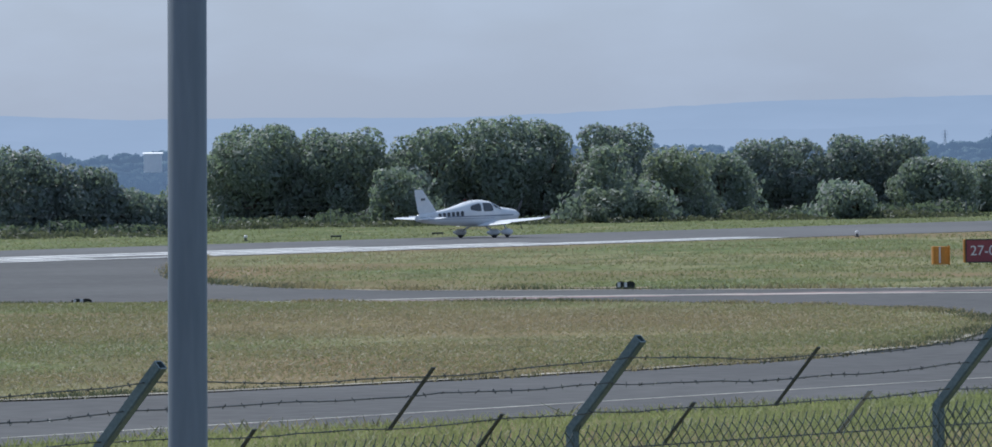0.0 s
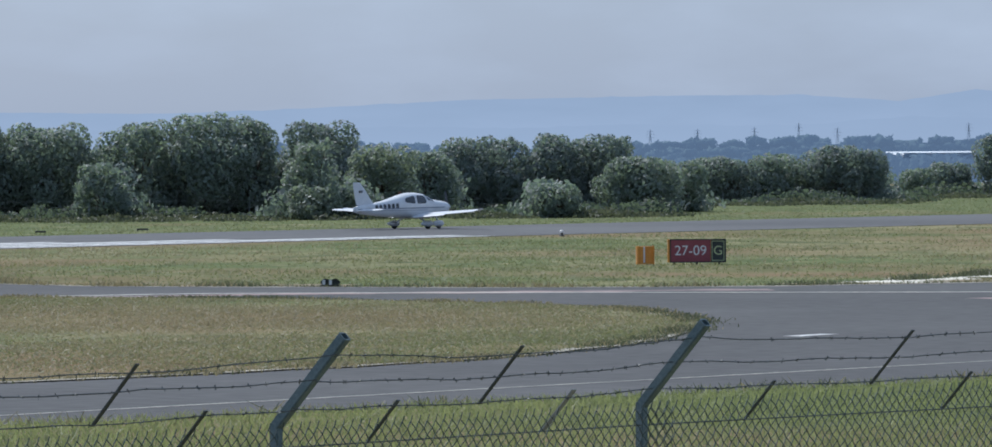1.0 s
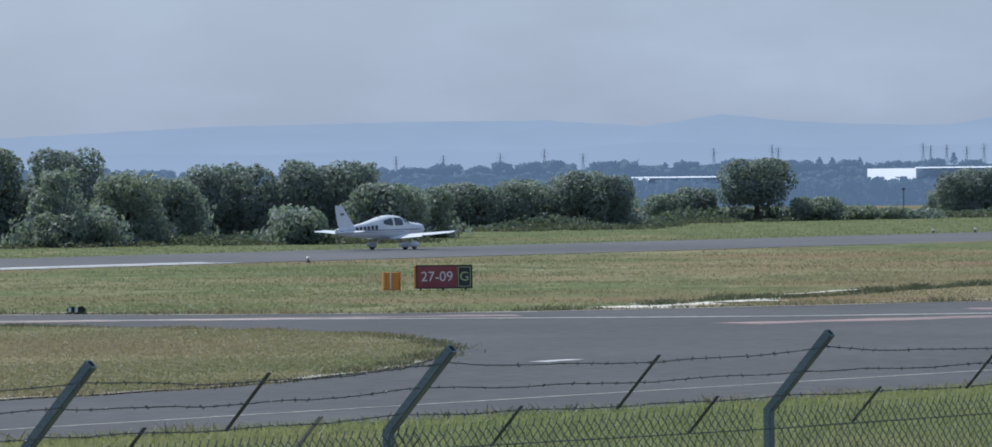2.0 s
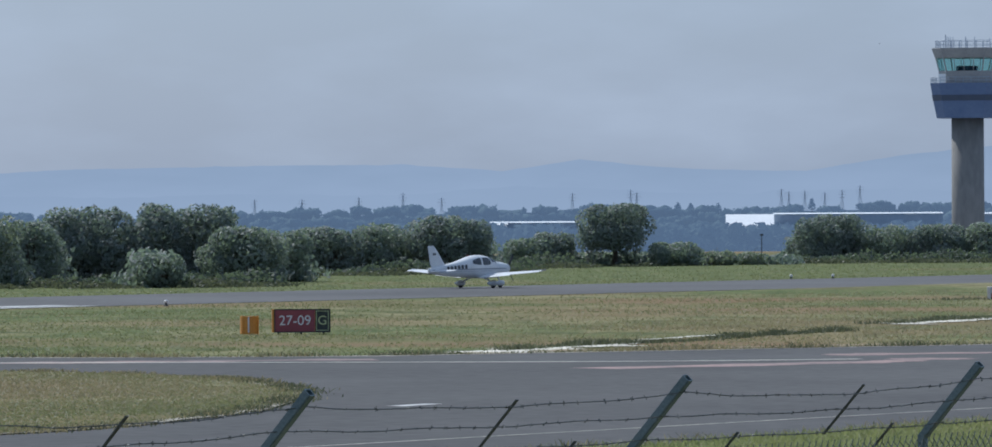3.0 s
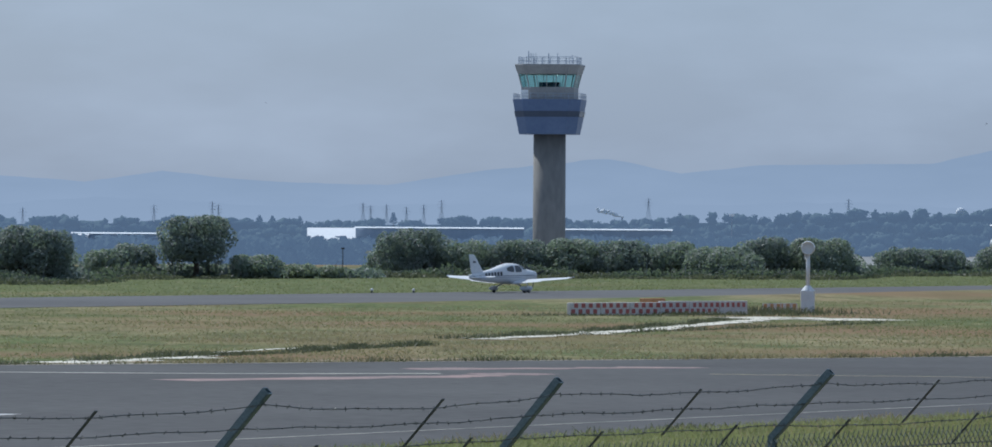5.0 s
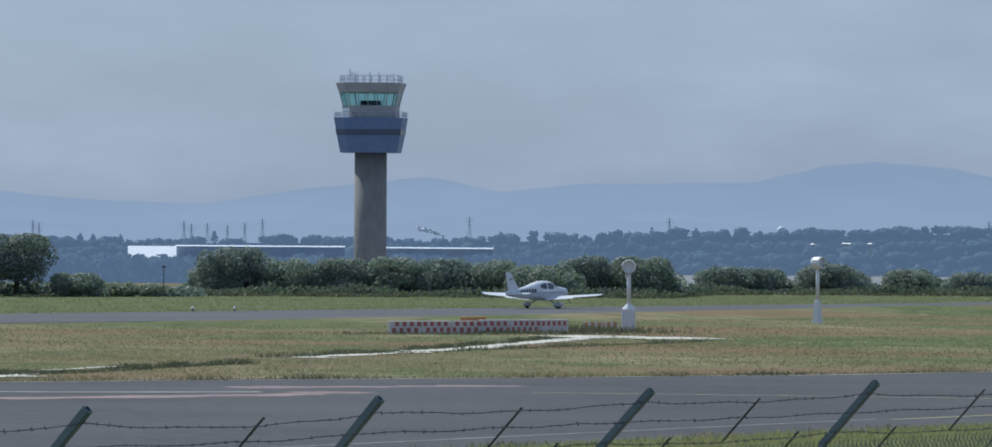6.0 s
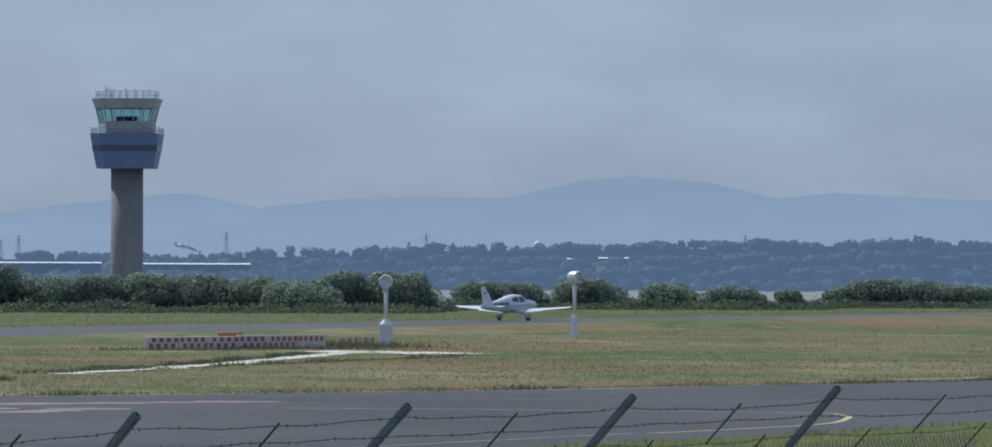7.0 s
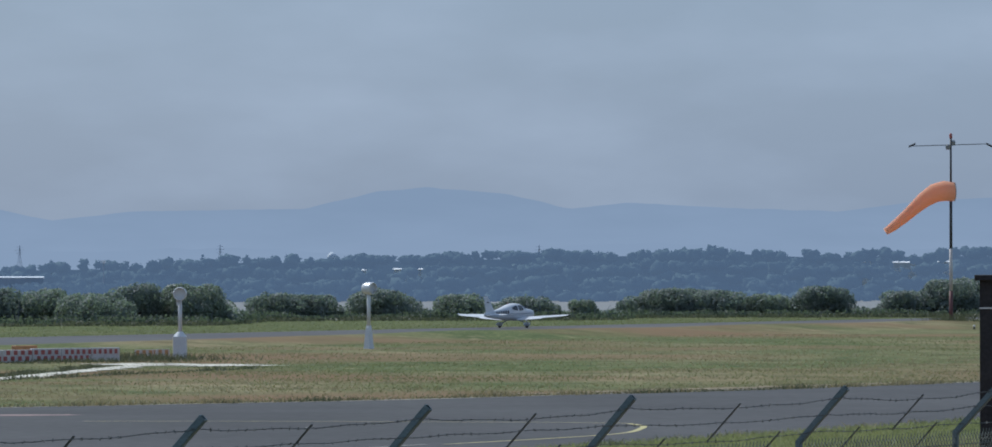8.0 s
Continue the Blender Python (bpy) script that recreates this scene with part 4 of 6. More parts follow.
def build_tree(az, r, top, width, mat, label, rng, leaf=0.135, trunk_h=0.0, name="tree"):
    a = radians(az)
    x, y = r * math.sin(a), r * math.cos(a)
    root = holder(name, label, "tree" if name == "tree" else "bush", pose(x, y, 0, 0, 0, 0), group="")
    h = top
    lobes, limbs = [], []
    n = int(9 + width * 1.2)
    low = trunk_h if trunk_h else 0.0
    hh = h - low
    # a body, then lobes that swell out of it
    body = (width * 0.40, width * 0.40, hh * 0.46) if not trunk_h else (width * 0.26, width * 0.26, hh * 0.32)
    lobes.append(((0, 0, low + hh * 0.47), body))
    for i in range(n):
        t = 2 * math.pi * (i / n) + rng.uniform(-0.4, 0.4)
        up = rng.uniform(0.12, 0.84)
        reach = width * 0.5 * math.sqrt(max(0.05, 1 - (1.75 * (up - 0.42)) ** 2))
        k = rng.uniform(0.13, 0.25) * width
        p = (math.cos(t) * (reach - k * 0.8), math.sin(t) * (reach - k * 0.8), low + hh * up)
        lobes.append((p, (k, k, min(k * rng.uniform(0.75, 1.1), hh * 0.3, max(0.3, h - p[2])))))
        limbs.append(p)
    for i in range(4):
        k = rng.uniform(0.11, 0.21) * width
        p = (rng.uniform(-0.3, 0.3) * width, rng.uniform(-0.3, 0.3) * width, h - k * rng.uniform(0.75, 1.0) - (0.0 if i == 0 else rng.uniform(0, 0.1) * hh))
        lobes.append((p, (k, k, k * 0.9)))
        limbs.append(p)
    q = crown_cards(rng, lobes, leaf, 26.0)
    ob = new("crown", quads_mesh("crown", q, mat))
    ob.parent = root
    bm = bmesh.new()
    fork = (0.05 * width * 0.3, 0, max(0.5, low + hh * 0.18))
    tube(bm, [(0, 0, -0.3), (0.02, 0.02, fork[2] * 0.5), fork], 0.045 * h + 0.03, 8, 0.03 * h)
    for p in limbs:
        mid = ((fork[0] + p[0]) * 0.45, (fork[1] + p[1]) * 0.45, (fork[2] + p[2]) * 0.52)
        tube(bm, [fork, mid, p], 0.018 * h, 5, 0.006)
    part("trunk", bm, M_BARK, root)
    return root


def build_trees():
    rng = np.random.default_rng(4)
    willow = "broad willow, its green greyed with haze, growing in the airfield's edge thicket"
    thorn = "dark dense thorn tree in the airfield's edge thicket"
    pale = "low pale-green scrub bush in front of the trees"
    rows = TREES
    for az, r, top, width, kind in rows:
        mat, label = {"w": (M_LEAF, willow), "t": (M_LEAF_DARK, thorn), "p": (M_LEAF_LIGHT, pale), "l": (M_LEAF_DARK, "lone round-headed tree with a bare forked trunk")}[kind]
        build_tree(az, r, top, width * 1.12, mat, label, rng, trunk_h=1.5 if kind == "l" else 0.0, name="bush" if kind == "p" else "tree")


# azimuth, distance, height, width, kind
TREES = [
    (-11.75, 405, 5.4, 5.0, "w"), (-11.3, 400, 5.3, 5.0, "t"), (-10.81, 400, 4.1, 4.6, "t"), (-10.46, 400, 2.8, 3.6, "t"), (-10.2, 402, 2.4, 3.2, "t"),
    (-9.85, 446, 2.9, 4.2, "w"), (-9.33, 440, 6.6, 6.3, "w"), (-8.62, 440, 6.3, 6.3, "w"), (-7.81, 440, 6.4, 5.6, "w"), (-7.21, 440, 6.9, 6.1, "w"),
    (-6.84, 442, 6.7, 4.4, "w"), (-6.22, 444, 6.4, 5.4, "t"), (-8.2, 446, 4.6, 4.6, "w"), (-8.09, 425, 3.7, 3.2, "w"), (-6.28, 425, 5.1, 3.6, "w"),
    (-5.68, 432, 4.7, 4.8, "p"), (-5.3, 440, 4.3, 4.0, "w"), (-4.19, 425, 2.2, 3.2, "w"), (-6.29, 422, 2.2, 3.2, "p"), (-5.95, 424, 2.0, 2.6, "p"),
    (-4.97, 450, 5.2, 5.1, "t"), (-4.59, 450, 5.3, 4.7, "t"), (-4.18, 450, 5.4, 4.7, "t"), (-3.75, 450, 5.4, 4.7, "t"), (-3.48, 446, 3.8, 5.6, "w"), (-3.1, 455, 3.5, 3.6, "w"),
    (-2.92, 520, 3.5, 4.8, "t"), (-2.68, 518, 3.6, 5.0, "t"), (-2.33, 520, 3.8, 5.4, "w"), (-2.02, 524, 3.0, 3.8, "w"), (-1.71, 520, 4.4, 6.7, "t"),
    (-1.0, 560, 2.4, 4.4, "w"), (-0.8, 561, 2.9, 4.0, "t"), (-0.27, 560, 5.3, 6.1, "l"), (0.24, 560, 2.0, 4.3, "w"), (0.64, 562, 1.2, 3.0, "p"), (0.9, 565, 1.0, 2.4, "p"),
    (1.5, 600, 4.0, 5.4, "t"), (1.68, 601, 4.2, 4.8, "t"), (2.06, 600, 3.2, 4.9, "w"), (2.5, 600, 3.3, 5.3, "t"), (2.96, 600, 3.4, 5.0, "w"), (3.4, 600, 3.3, 5.3, "t"),
    (3.84, 600, 3.2, 5.0, "w"), (4.28, 596, 2.8, 6.3, "w"), (4.62, 602, 3.7, 5.0, "t"), (5.1, 604, 3.6, 6.0, "w"), (5.83, 650, 2.7, 5.2, "t"), (6.15, 652, 2.4, 5.0, "t"),
    (6.78, 650, 2.9, 6.8, "t"), (7.42, 650, 2.5, 4.6, "w"), (7.62, 655, 1.8, 3.4, "w"), (7.98, 650, 2.2, 6.0, "t"), (8.48, 650, 1.9, 2.9, "w"),
    (8.95, 682, 2.1, 5.0, "t"), (9.25, 680, 2.9, 6.4, "t"), (9.62, 680, 2.7, 6.5, "t"), (10.05, 680, 2.3, 5.0, "w"), (10.54, 680, 3.1, 5.8, "t"), (11.25, 680, 2.6, 5.2, "t"),
    (11.62, 680, 3.8, 6.0, "t"), (11.85, 684, 3.9, 5.4, "t"), (12.3, 680, 3.2, 5.8, "w"),
]


def edge_line(az):
    """Distance of the thicket's foot at an azimuth."""
    pts = [(-13, 392), (-10.2, 396), (-9.6, 425), (-3.2, 438), (-2.9, 500), (-1.2, 512), (-0.9, 552), (1.2, 585), (5.3, 590), (5.8, 638), (8.6, 642), (9.0, 672), (13.5, 674)]
    return float(np.interp(az, [p[0] for p in pts], [p[1] for p in pts]))


def build_scrub():
    """Rank growth along the foot of the thicket."""
    rng = np.random.default_rng(9)
    for name, mat, label, n, depth, hmax, size, off in (
            ("bramble_scrub", M_BRAMBLE, "dark bramble scrub along the foot of the trees", 620, 5.0, 1.25, 0.17, 0.0),
            ("tall_weeds", M_WEED, "tall pale weeds and dead grass before the scrub", 700, 9.0, 0.6, 0.13, -9.0)):
        out = []
        for i in range(n):
            az = rng.uniform(-12.6, 13.2)
            r = edge_line(az) + off + rng.uniform(-0.5, 1) * depth
            x, y = r * math.sin(radians(az)), r * math.cos(radians(az))
            v = noise.noise(Vector((az * 1.7, 3.1, off)))
            h = hmax * max(0.25, 0.62 + 0.75 * v) * rng.uniform(0.7, 1.15)
            w = rng.uniform(0.8, 2.4)
            k = 70
            d = rng.normal(0, 1, (k, 3))
            d /= np.linalg.norm(d, axis=1)[:, None]
            d[:, 2] = np.abs(d[:, 2])
            c = np.array((x, y, 0.0)) + d * np.array((w, w, h)) * rng.uniform(0.6, 1.05, (k, 1))
            out.append(leaf_cards(rng, c, d, size))
        tagged(new(name, quads_mesh(name, np.concatenate(out), mat)), label, "scrub", kind="stuff")


def build_thicket():
    """Dense growth between and behind the trees."""
    rng = np.random.default_rng(17)
    out = []
    for lo, hi, share, n in ((-12.8, -10.05, 0.62, 170), (-9.75, -3.0, 0.74, 620), (-3.0, -1.35, 0.66, 170), (-1.35, 1.35, 0.26, 110), (1.30, 5.45, 0.60, 400), (5.5, 13.2, 0.30, 380)):
        for i in range(n):
            az = rng.uniform(lo, hi)
            near = sorted(TREES, key=lambda t: abs(t[0] - az))[:2]
            top = max(0.8, share * (near[0][2] * 0.65 + near[1][2] * 0.35)) * rng.uniform(0.75, 1.1)
            r = near[0][1] + rng.uniform(0.5, 6)
            x, y = r * math.sin(radians(az)), r * math.cos(radians(az))
            w = rng.uniform(0.9, 1.9)
            lobes = [((x + rng.uniform(-0.4, 0.4), y + rng.uniform(-0.4, 0.4), top * f), (w * k, w * k, top * 0.3)) for f, k in ((0.25, 1.1), (0.7, 0.85))]
            out.append(crown_cards(rng, lobes, 0.22, 2.7))
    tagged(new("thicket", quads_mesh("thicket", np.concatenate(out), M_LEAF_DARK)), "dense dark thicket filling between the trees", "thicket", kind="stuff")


def build_far_fence():
    """Cranked posts and wire along the airfield's far boundary."""
    root = holder("boundary_fence", "thin pale boundary fence with cranked posts before the trees", "fence", Matrix.Identity(4), kind="structure")
    bm = bmesh.new()
    tube(bm, [(0, 0, -0.1), (0, 0, 1.1), (0.28, -0.12, 1.45)], 0.022, 4)
    me = finish("post", bm, M_GALV)
    last, wires = None, bmesh.new()
    az = -12.6
    while az < 13.2:
        r = edge_line(az) - 5.0
        p = Vector((r * math.sin(radians(az)), r * math.cos(radians(az)), 0))
        ob = new("post", me)
        ob.parent = root
        ob.location = p
        if last is not None and (p - last).length < 8:
            for z in (0.5, 0.9, 1.25):
                tube(wires, [last + Vector((0, 0, z)), p + Vector((0, 0, z))], 0.0035, 3)
        last = p
        az += math.degrees(3.4 / r)
    part("wire", wires, M_GALV, root)


def build_shed_roof():
    a, r = radians(-5.66), 436.0
    root = holder("garden_shed", "brown-roofed brick outbuilding half hidden in the thicket", "outbuilding", pose(r * math.sin(a), r * math.cos(a), 0, 0, 0, 20))
    bm = bmesh.new()
    cuboid(bm, -1.3, 1.3, -1.0, 1.0, 0, 1.75)
    part("wall", bm, M_BRICK, root)
    bm = bmesh.new()
    loft(bm, [[(x, -1.25, 1.68), (x, -1.25, 1.75), (x * 0.9, 0, 2.5), (x, 1.25, 1.75), (x, 1.25, 1.68)] for x in (-1.5, 1.5)])
    part("roof", bm, M_ROOFTILE, root, "brown tiled roof")
    bm = bmesh.new()
    cuboid(bm, -0.4, 0.4, -1.03, -1.0, 0.0, 1.6)
    part("door", bm, M_BLACKWOOD, root)


build_far_fence()
build_shed_roof()
build_trees()
build_scrub()
build_thicket()


# ---------------------------------------------------------------- grass
def inside(px, py, poly):
    """Which of the points lie in the outline."""
    res = np.zeros(len(px), bool)
    n = len(poly)
    for i in range(n):
        (x0, y0), (x1, y1) = poly[i], poly[(i + 1) % n]
        hit = (y0 > py) != (y1 > py)
        res ^= hit & (px < (x1 - x0) * (py - y0) / ((y1 - y0) if y1 != y0 else 1e-9) + x0)
    return res


def blades(rng, x, y, z, height, width, lean=0.35):
    """Upright tapered blades as narrow cards."""
    n = len(x)
    t = rng.uniform(0, 2 * math.pi, n)
    side = np.stack([np.cos(t), np.sin(t), np.zeros(n)], 1) * (width * rng.uniform(0.6, 1.4, n))[:, None]
    h = height * rng.uniform(0.45, 1.3, n)
    base = np.stack([x, y, z], 1)
    tip = base + np.stack([rng.normal(0, lean, n) * h, rng.normal(0, lean, n) * h, h], 1)
    return np.stack([base - side, base + side, tip + side * 0.25, tip - side * 0.25], 1)


def clumped(rng, n, x0, x1, y0, y1, scale, power):
    """Random places, thicker where a slow noise is high."""
    x, y = rng.uniform(x0, x1, n), rng.uniform(y0, y1, n)
    v = (np.sin(x * scale + 1.3 * np.sin(y * scale * 0.7)) + np.sin(y * scale * 1.31 + 1.7 * np.sin(x * scale * 0.45)) + 2) / 4
    keep = rng.uniform(0, 1, n) < v ** power + 0.15
    return x[keep], y[keep]


def wedge(x, y, lo=-12.0, hi=12.6):
    a = np.degrees(np.arctan2(x, y))
    return (a > lo) & (a < hi)


def build_grass():
    rng = np.random.default_rng(11)
    low = arc(ISLAND_A_LOW)
    run_a = [along(238, RW_NEAR - 0.8)[:2]] + low[2:] + [along(470, RW_NEAR - 0.8)[:2]]
    isl_b = arc(ISLAND_B) + [(-90.0, 60.0), (-105.0, 185.0)]
    near = arc(TAXI_NEAR)

    # island beside the runway
    x, y = clumped(rng, 520000, -56, 110, 224, 500, 0.23, 1.2)
    ok = inside(x, y, run_a) & wedge(x, y) & (rng.uniform(0, 1, len(x)) < np.interp(y, [230, 300, 400], [1.0, 0.8, 0.35]))
    x, y = x[ok], y[ok]
    dry = (np.sin(x * 0.11 + 0.5) + np.sin(y * 0.05 + x * 0.03)) / 2 + rng.normal(0, 0.5, len(x)) > np.interp(x, [-20, 40], [0.45, -0.1])
    for name, sel, mat in (("grass", ~dry, M_BLADE), ("dry_grass", dry, M_DRYBLADE)):
        q = blades(rng, x[sel], y[sel], np.zeros(sel.sum()), 0.065, 0.030, 1.2)
        tagged(new(name, quads_mesh(name, q, mat)), "short uneven airfield grass beside the runway", "grass", kind="stuff")
    # island between the taxiways
    x, y = clumped(rng, 420000, -45, -8, 128, 217, 0.3, 1.0)
    ok = inside(x, y, isl_b) & wedge(x, y)
    x, y = x[ok], y[ok]
    dry = (np.sin(x * 0.2) + np.sin(y * 0.11)) / 2 + rng.normal(0, 0.6, len(x)) > -0.1
    for name, sel, mat in (("grass", ~dry, M_BLADE), ("dry_grass", dry, M_DRYBLADE)):
        q = blades(rng, x[sel], y[sel], np.full(sel.sum(), 0.042), 0.045, 0.022, 1.6)
        tagged(new(name, quads_mesh(name, q, mat)), "dry tufted grass on the taxiway island", "grass", kind="stuff")
    # long grass between the fence and the taxiway
    x, y = rng.uniform(-26, 52, 860000), rng.uniform(66, 226, 860000)
    off = np.interp(x, [p[0] for p in near], [p[1] for p in near])
    ok = (y < off - 0.15) & (y > off - 52) & wedge(x, y)
    x, y = x[ok], y[ok]
    z = np.array([ground_z(a, b) for a, b in zip(x, y)])
    q = blades(rng, x, y, z - 0.02, 0.17, 0.013, 0.75)
    tagged(new("long_grass", quads_mesh("long_grass", q, M_LUSH)), "long bright green grass behind the fence", "grass", kind="stuff")
    # ragged tufts along the edges of the asphalt; the green ones coloured dark for backlit shade
    out = []
    for line, n, h in ((low, 42000, 0.15), (arc(ISLAND_B), 36000, 0.10), (near, 9000, 0.14)):
        p = np.array(line)
        seg = np.linalg.norm(np.diff(p, axis=0), axis=1)
        cum = np.concatenate([[0], np.cumsum(seg)])
        u = rng.uniform(0, cum[-1], n)
        x, y = np.interp(u, cum, p[:, 0]) + rng.normal(0, 0.3, n), np.interp(u, cum, p[:, 1]) + rng.normal(0, 0.3, n)
        v = 0.5 + 0.5 * np.sin(u * 0.9 + 2 * np.sin(u * 0.31))
        keep = wedge(x, y) & (rng.uniform(0, 1, n) < 0.25 + 0.75 * v)
        x, y, v = x[keep], y[keep], v[keep]
        out.append(blades(rng, x, y, np.full(len(x), 0.01), h * (0.6 + 0.7 * v), 0.020, 0.7))
    q = np.concatenate(out)
    pick = rng.uniform(0, 1, len(q)) < 0.5 + 0.4 * np.sin(q[:, 0, 0] * 0.35 + 1.0)
    for name, sel, mat, label in (("edge_tufts", ~pick, M_WEED, "ragged grass tufts along the asphalt's edge, coloured dark for backlit shade"), ("dry_edge_tufts", pick, M_DRYBLADE, "dry brown grass tufts along the asphalt's edge")):
        tagged(new(name, quads_mesh(name, q[sel], mat)), label, "grass", kind="stuff")
    # dark tufts left unmown beside the concrete strips
    out = []
    for line, n in ((arc([(-5.0, 234.5), (-2.2, 242.5), (1.6, 250.0), (5.2, 261.5), (8.0, 268.0)]), 5000), (arc([(10.4, 283.0), (17.8, 307.0), (22.4, 326.0), (26.0, 341.0)]), 4500), (arc([(9.0, 283.0), (16.0, 296.0), (26.0, 318.0), (33.0, 333.0)]), 1500)):
        p = np.array(line)
        cum = np.concatenate([[0], np.cumsum(np.linalg.norm(np.diff(p, axis=0), axis=1))])
        u = rng.uniform(0, cum[-1], n)
        x, y = np.interp(u, cum, p[:, 0]) + rng.normal(0, 0.3, n), np.interp(u, cum, p[:, 1]) + rng.normal(0, 0.5, n)
        v = 0.5 + 0.5 * np.sin(u * 0.7 + 2 * np.sin(u * 0.23))
        out.append(blades(rng, x, y, np.zeros(n), 0.16 * (0.3 + v), 0.03, 0.7))
    tagged(new("strip_tufts", quads_mesh("strip_tufts", np.concatenate(out), M_WEED)), "dark grass tufts along the concrete strips", "grass", kind="stuff")
    # verge beyond the runway
    s, w = rng.uniform(150, 640, 70000), RW_FAR + 0.5 + rng.uniform(0, 1, 70000) ** 1.4 * 60
    x, y = U.x * s + W.x * w, U.y * s + W.y * w
    ok = wedge(x, y)
    q = blades(rng, x[ok], y[ok], np.zeros(ok.sum()), 0.07, 0.05, 1.5)
    tagged(new("verge_grass", quads_mesh("verge_grass", q, M_BLADE)), "rough grass verge beyond the runway", "grass", kind="stuff")
    # weeds round the barriers and the windsock's foot
    for cx, cy, n, sx, sy, hh in ((29.6, 366.0, 260, 2.2, 2.0, 0.55), (25.0, 358.0, 260, 3.2, 0.7, 0.32), (114.6, 555.0, 240, 1.1, 1.0, 1.3), (20.0, 353.5, 160, 3.0, 0.6, 0.2)):
        x, y = rng.normal(cx, sx, n * 4), rng.normal(cy, sy, n * 4)
        q = blades(rng, x, y, np.zeros(n * 4), hh * 0.62, 0.03, 0.7)
        tagged(new("weeds", quads_mesh("weeds", q, M_WEED)), "tall weeds gone to seed on the airfield", "weeds", kind="stuff")


build_grass()


# ---------------------------------------------------------------- across the river
WOOD_AZ = [-13.5, -10.9, -10.2, -6.0, -3.2, -1.1, 0.4, 1.6, 3.6, 4.6, 5.4, 6.2, 7.3, 8.4, 9.7, 10.5, 11.9, 14.0]
WOOD_EL = [-0.075, -0.065, -0.055, -0.05, -0.035, -0.005, -0.012, 0.0, 0.022, 0.04, 0.088, 0.09, 0.108, 0.13, 0.165, 0.125, 0.14, 0.13]


def build_far_shore():
    rng = np.random.default_rng(21)
    # woods in three belts of rounded crowns, each belt higher than the one before it
    bm = bmesh.new()
    bmesh.ops.create_icosphere(bm, subdivisions=2, radius=1.0)
    ball = np.array([v.co[:] for v in bm.verts])
    tri = np.array([[v.index for v in f.verts] for f in bm.faces])
    bm.free()
    for belt, (r0, n) in enumerate(((4045, 420), (4090, 760), (4200, 950), (4330, 1250))):
        vs, fs, cards = [], [], []
        for i in range(n):
            az = rng.uniform(-13.2, 13.8)
            el = np.interp(az, WOOD_AZ, WOOD_EL)
            top_el = -0.285 + (el + 0.285) * (0.16, 0.45, 0.72, 1.0)[belt]
            v = 0.5 + 0.5 * noise.noise(Vector((az * 3.0, belt * 7.1, 0))) + 0.25 * noise.noise(Vector((az * 11.0, belt * 3.1, 5)))
            r = r0 + rng.uniform(-30, 30)
            ztop = 5.1 + r * math.tan(radians(top_el)) + (v - 0.5) * 8.0
            w, h = rng.uniform(2.4, 5.6), rng.uniform(2.0, 3.8)
            zc = ztop - h - (0.0 if i % 2 else rng.uniform(0, 1)) * max(0.0, ztop + 14 - h)
            p = ball * (1 + rng.normal(0, 0.3, (len(ball), 1))) * np.array((w, w, h))
            vs.append(p + np.array((r * math.sin(radians(az)), r * math.cos(radians(az)), zc)))
            fs.append(tri + i * len(ball))
            d = rng.normal(0, 1, (24, 3))
            d[:, 1] = -np.abs(d[:, 1])
            d /= np.linalg.norm(d, axis=1)[:, None]
            cards.append(leaf_cards(rng, np.array((r * math.sin(radians(az)), r * math.cos(radians(az)), zc)) + d * np.array((w, w, h)) * rng.uniform(0.95, 1.25, (24, 1)), d, 0.95, 0.9))
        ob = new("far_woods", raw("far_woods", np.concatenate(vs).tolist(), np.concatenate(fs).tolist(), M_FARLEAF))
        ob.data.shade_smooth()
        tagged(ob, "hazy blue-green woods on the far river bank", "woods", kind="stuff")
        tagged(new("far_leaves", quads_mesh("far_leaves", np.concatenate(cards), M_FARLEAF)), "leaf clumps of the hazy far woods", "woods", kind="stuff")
    out = []
    for i in range(3600):
        az = rng.uniform(-13.2, 4.9)
        r = 2750 + rng.uniform(-40, 40) + max(0.0, az - 2.6) * 520
        low = -0.46 + max(0.0, az - 2.6) * 0.06
        top_el = np.interp(az, WOOD_AZ, WOOD_EL) - 0.16 + 0.03 * noise.noise(Vector((az * 4.0, 9.0, 1)))
        el = low + (top_el - low) * rng.uniform(0, 1) ** 0.8
        d = rng.normal(0, 1, (14, 3))
        d[:, 1] = -np.abs(d[:, 1]) * 0.8
        d /= np.linalg.norm(d, axis=1)[:, None]
        c = np.array((r * math.sin(radians(az)), r * math.cos(radians(az)), 5.1 + r * math.tan(radians(el)) - 2))
        out.append(leaf_cards(rng, c + d * np.array((5.0, 5.0, 2.6)), d, 1.8, 0.35))
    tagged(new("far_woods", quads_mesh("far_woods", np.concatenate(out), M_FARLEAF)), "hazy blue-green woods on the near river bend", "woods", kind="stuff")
    # a bank with the same haze glow behind them, so that no sky shows through
    verts, faces = [], []
    azs = np.linspace(-14, 14.5, 120)
    for az in azs:
        el = float(np.interp(az, WOOD_AZ, WOOD_EL)) - 0.05
        x, y = 4400 * math.sin(radians(az)), 4400 * math.cos(radians(az))
        verts += [(x, y, -20), (x, y, 5.1 + 4400 * math.tan(radians(el)))]
    for i in range(len(azs) - 1):
        faces.append((2 * i, 2 * i + 2, 2 * i + 3, 2 * i + 1))
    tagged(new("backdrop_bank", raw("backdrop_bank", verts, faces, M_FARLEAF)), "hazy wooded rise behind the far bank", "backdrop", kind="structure")


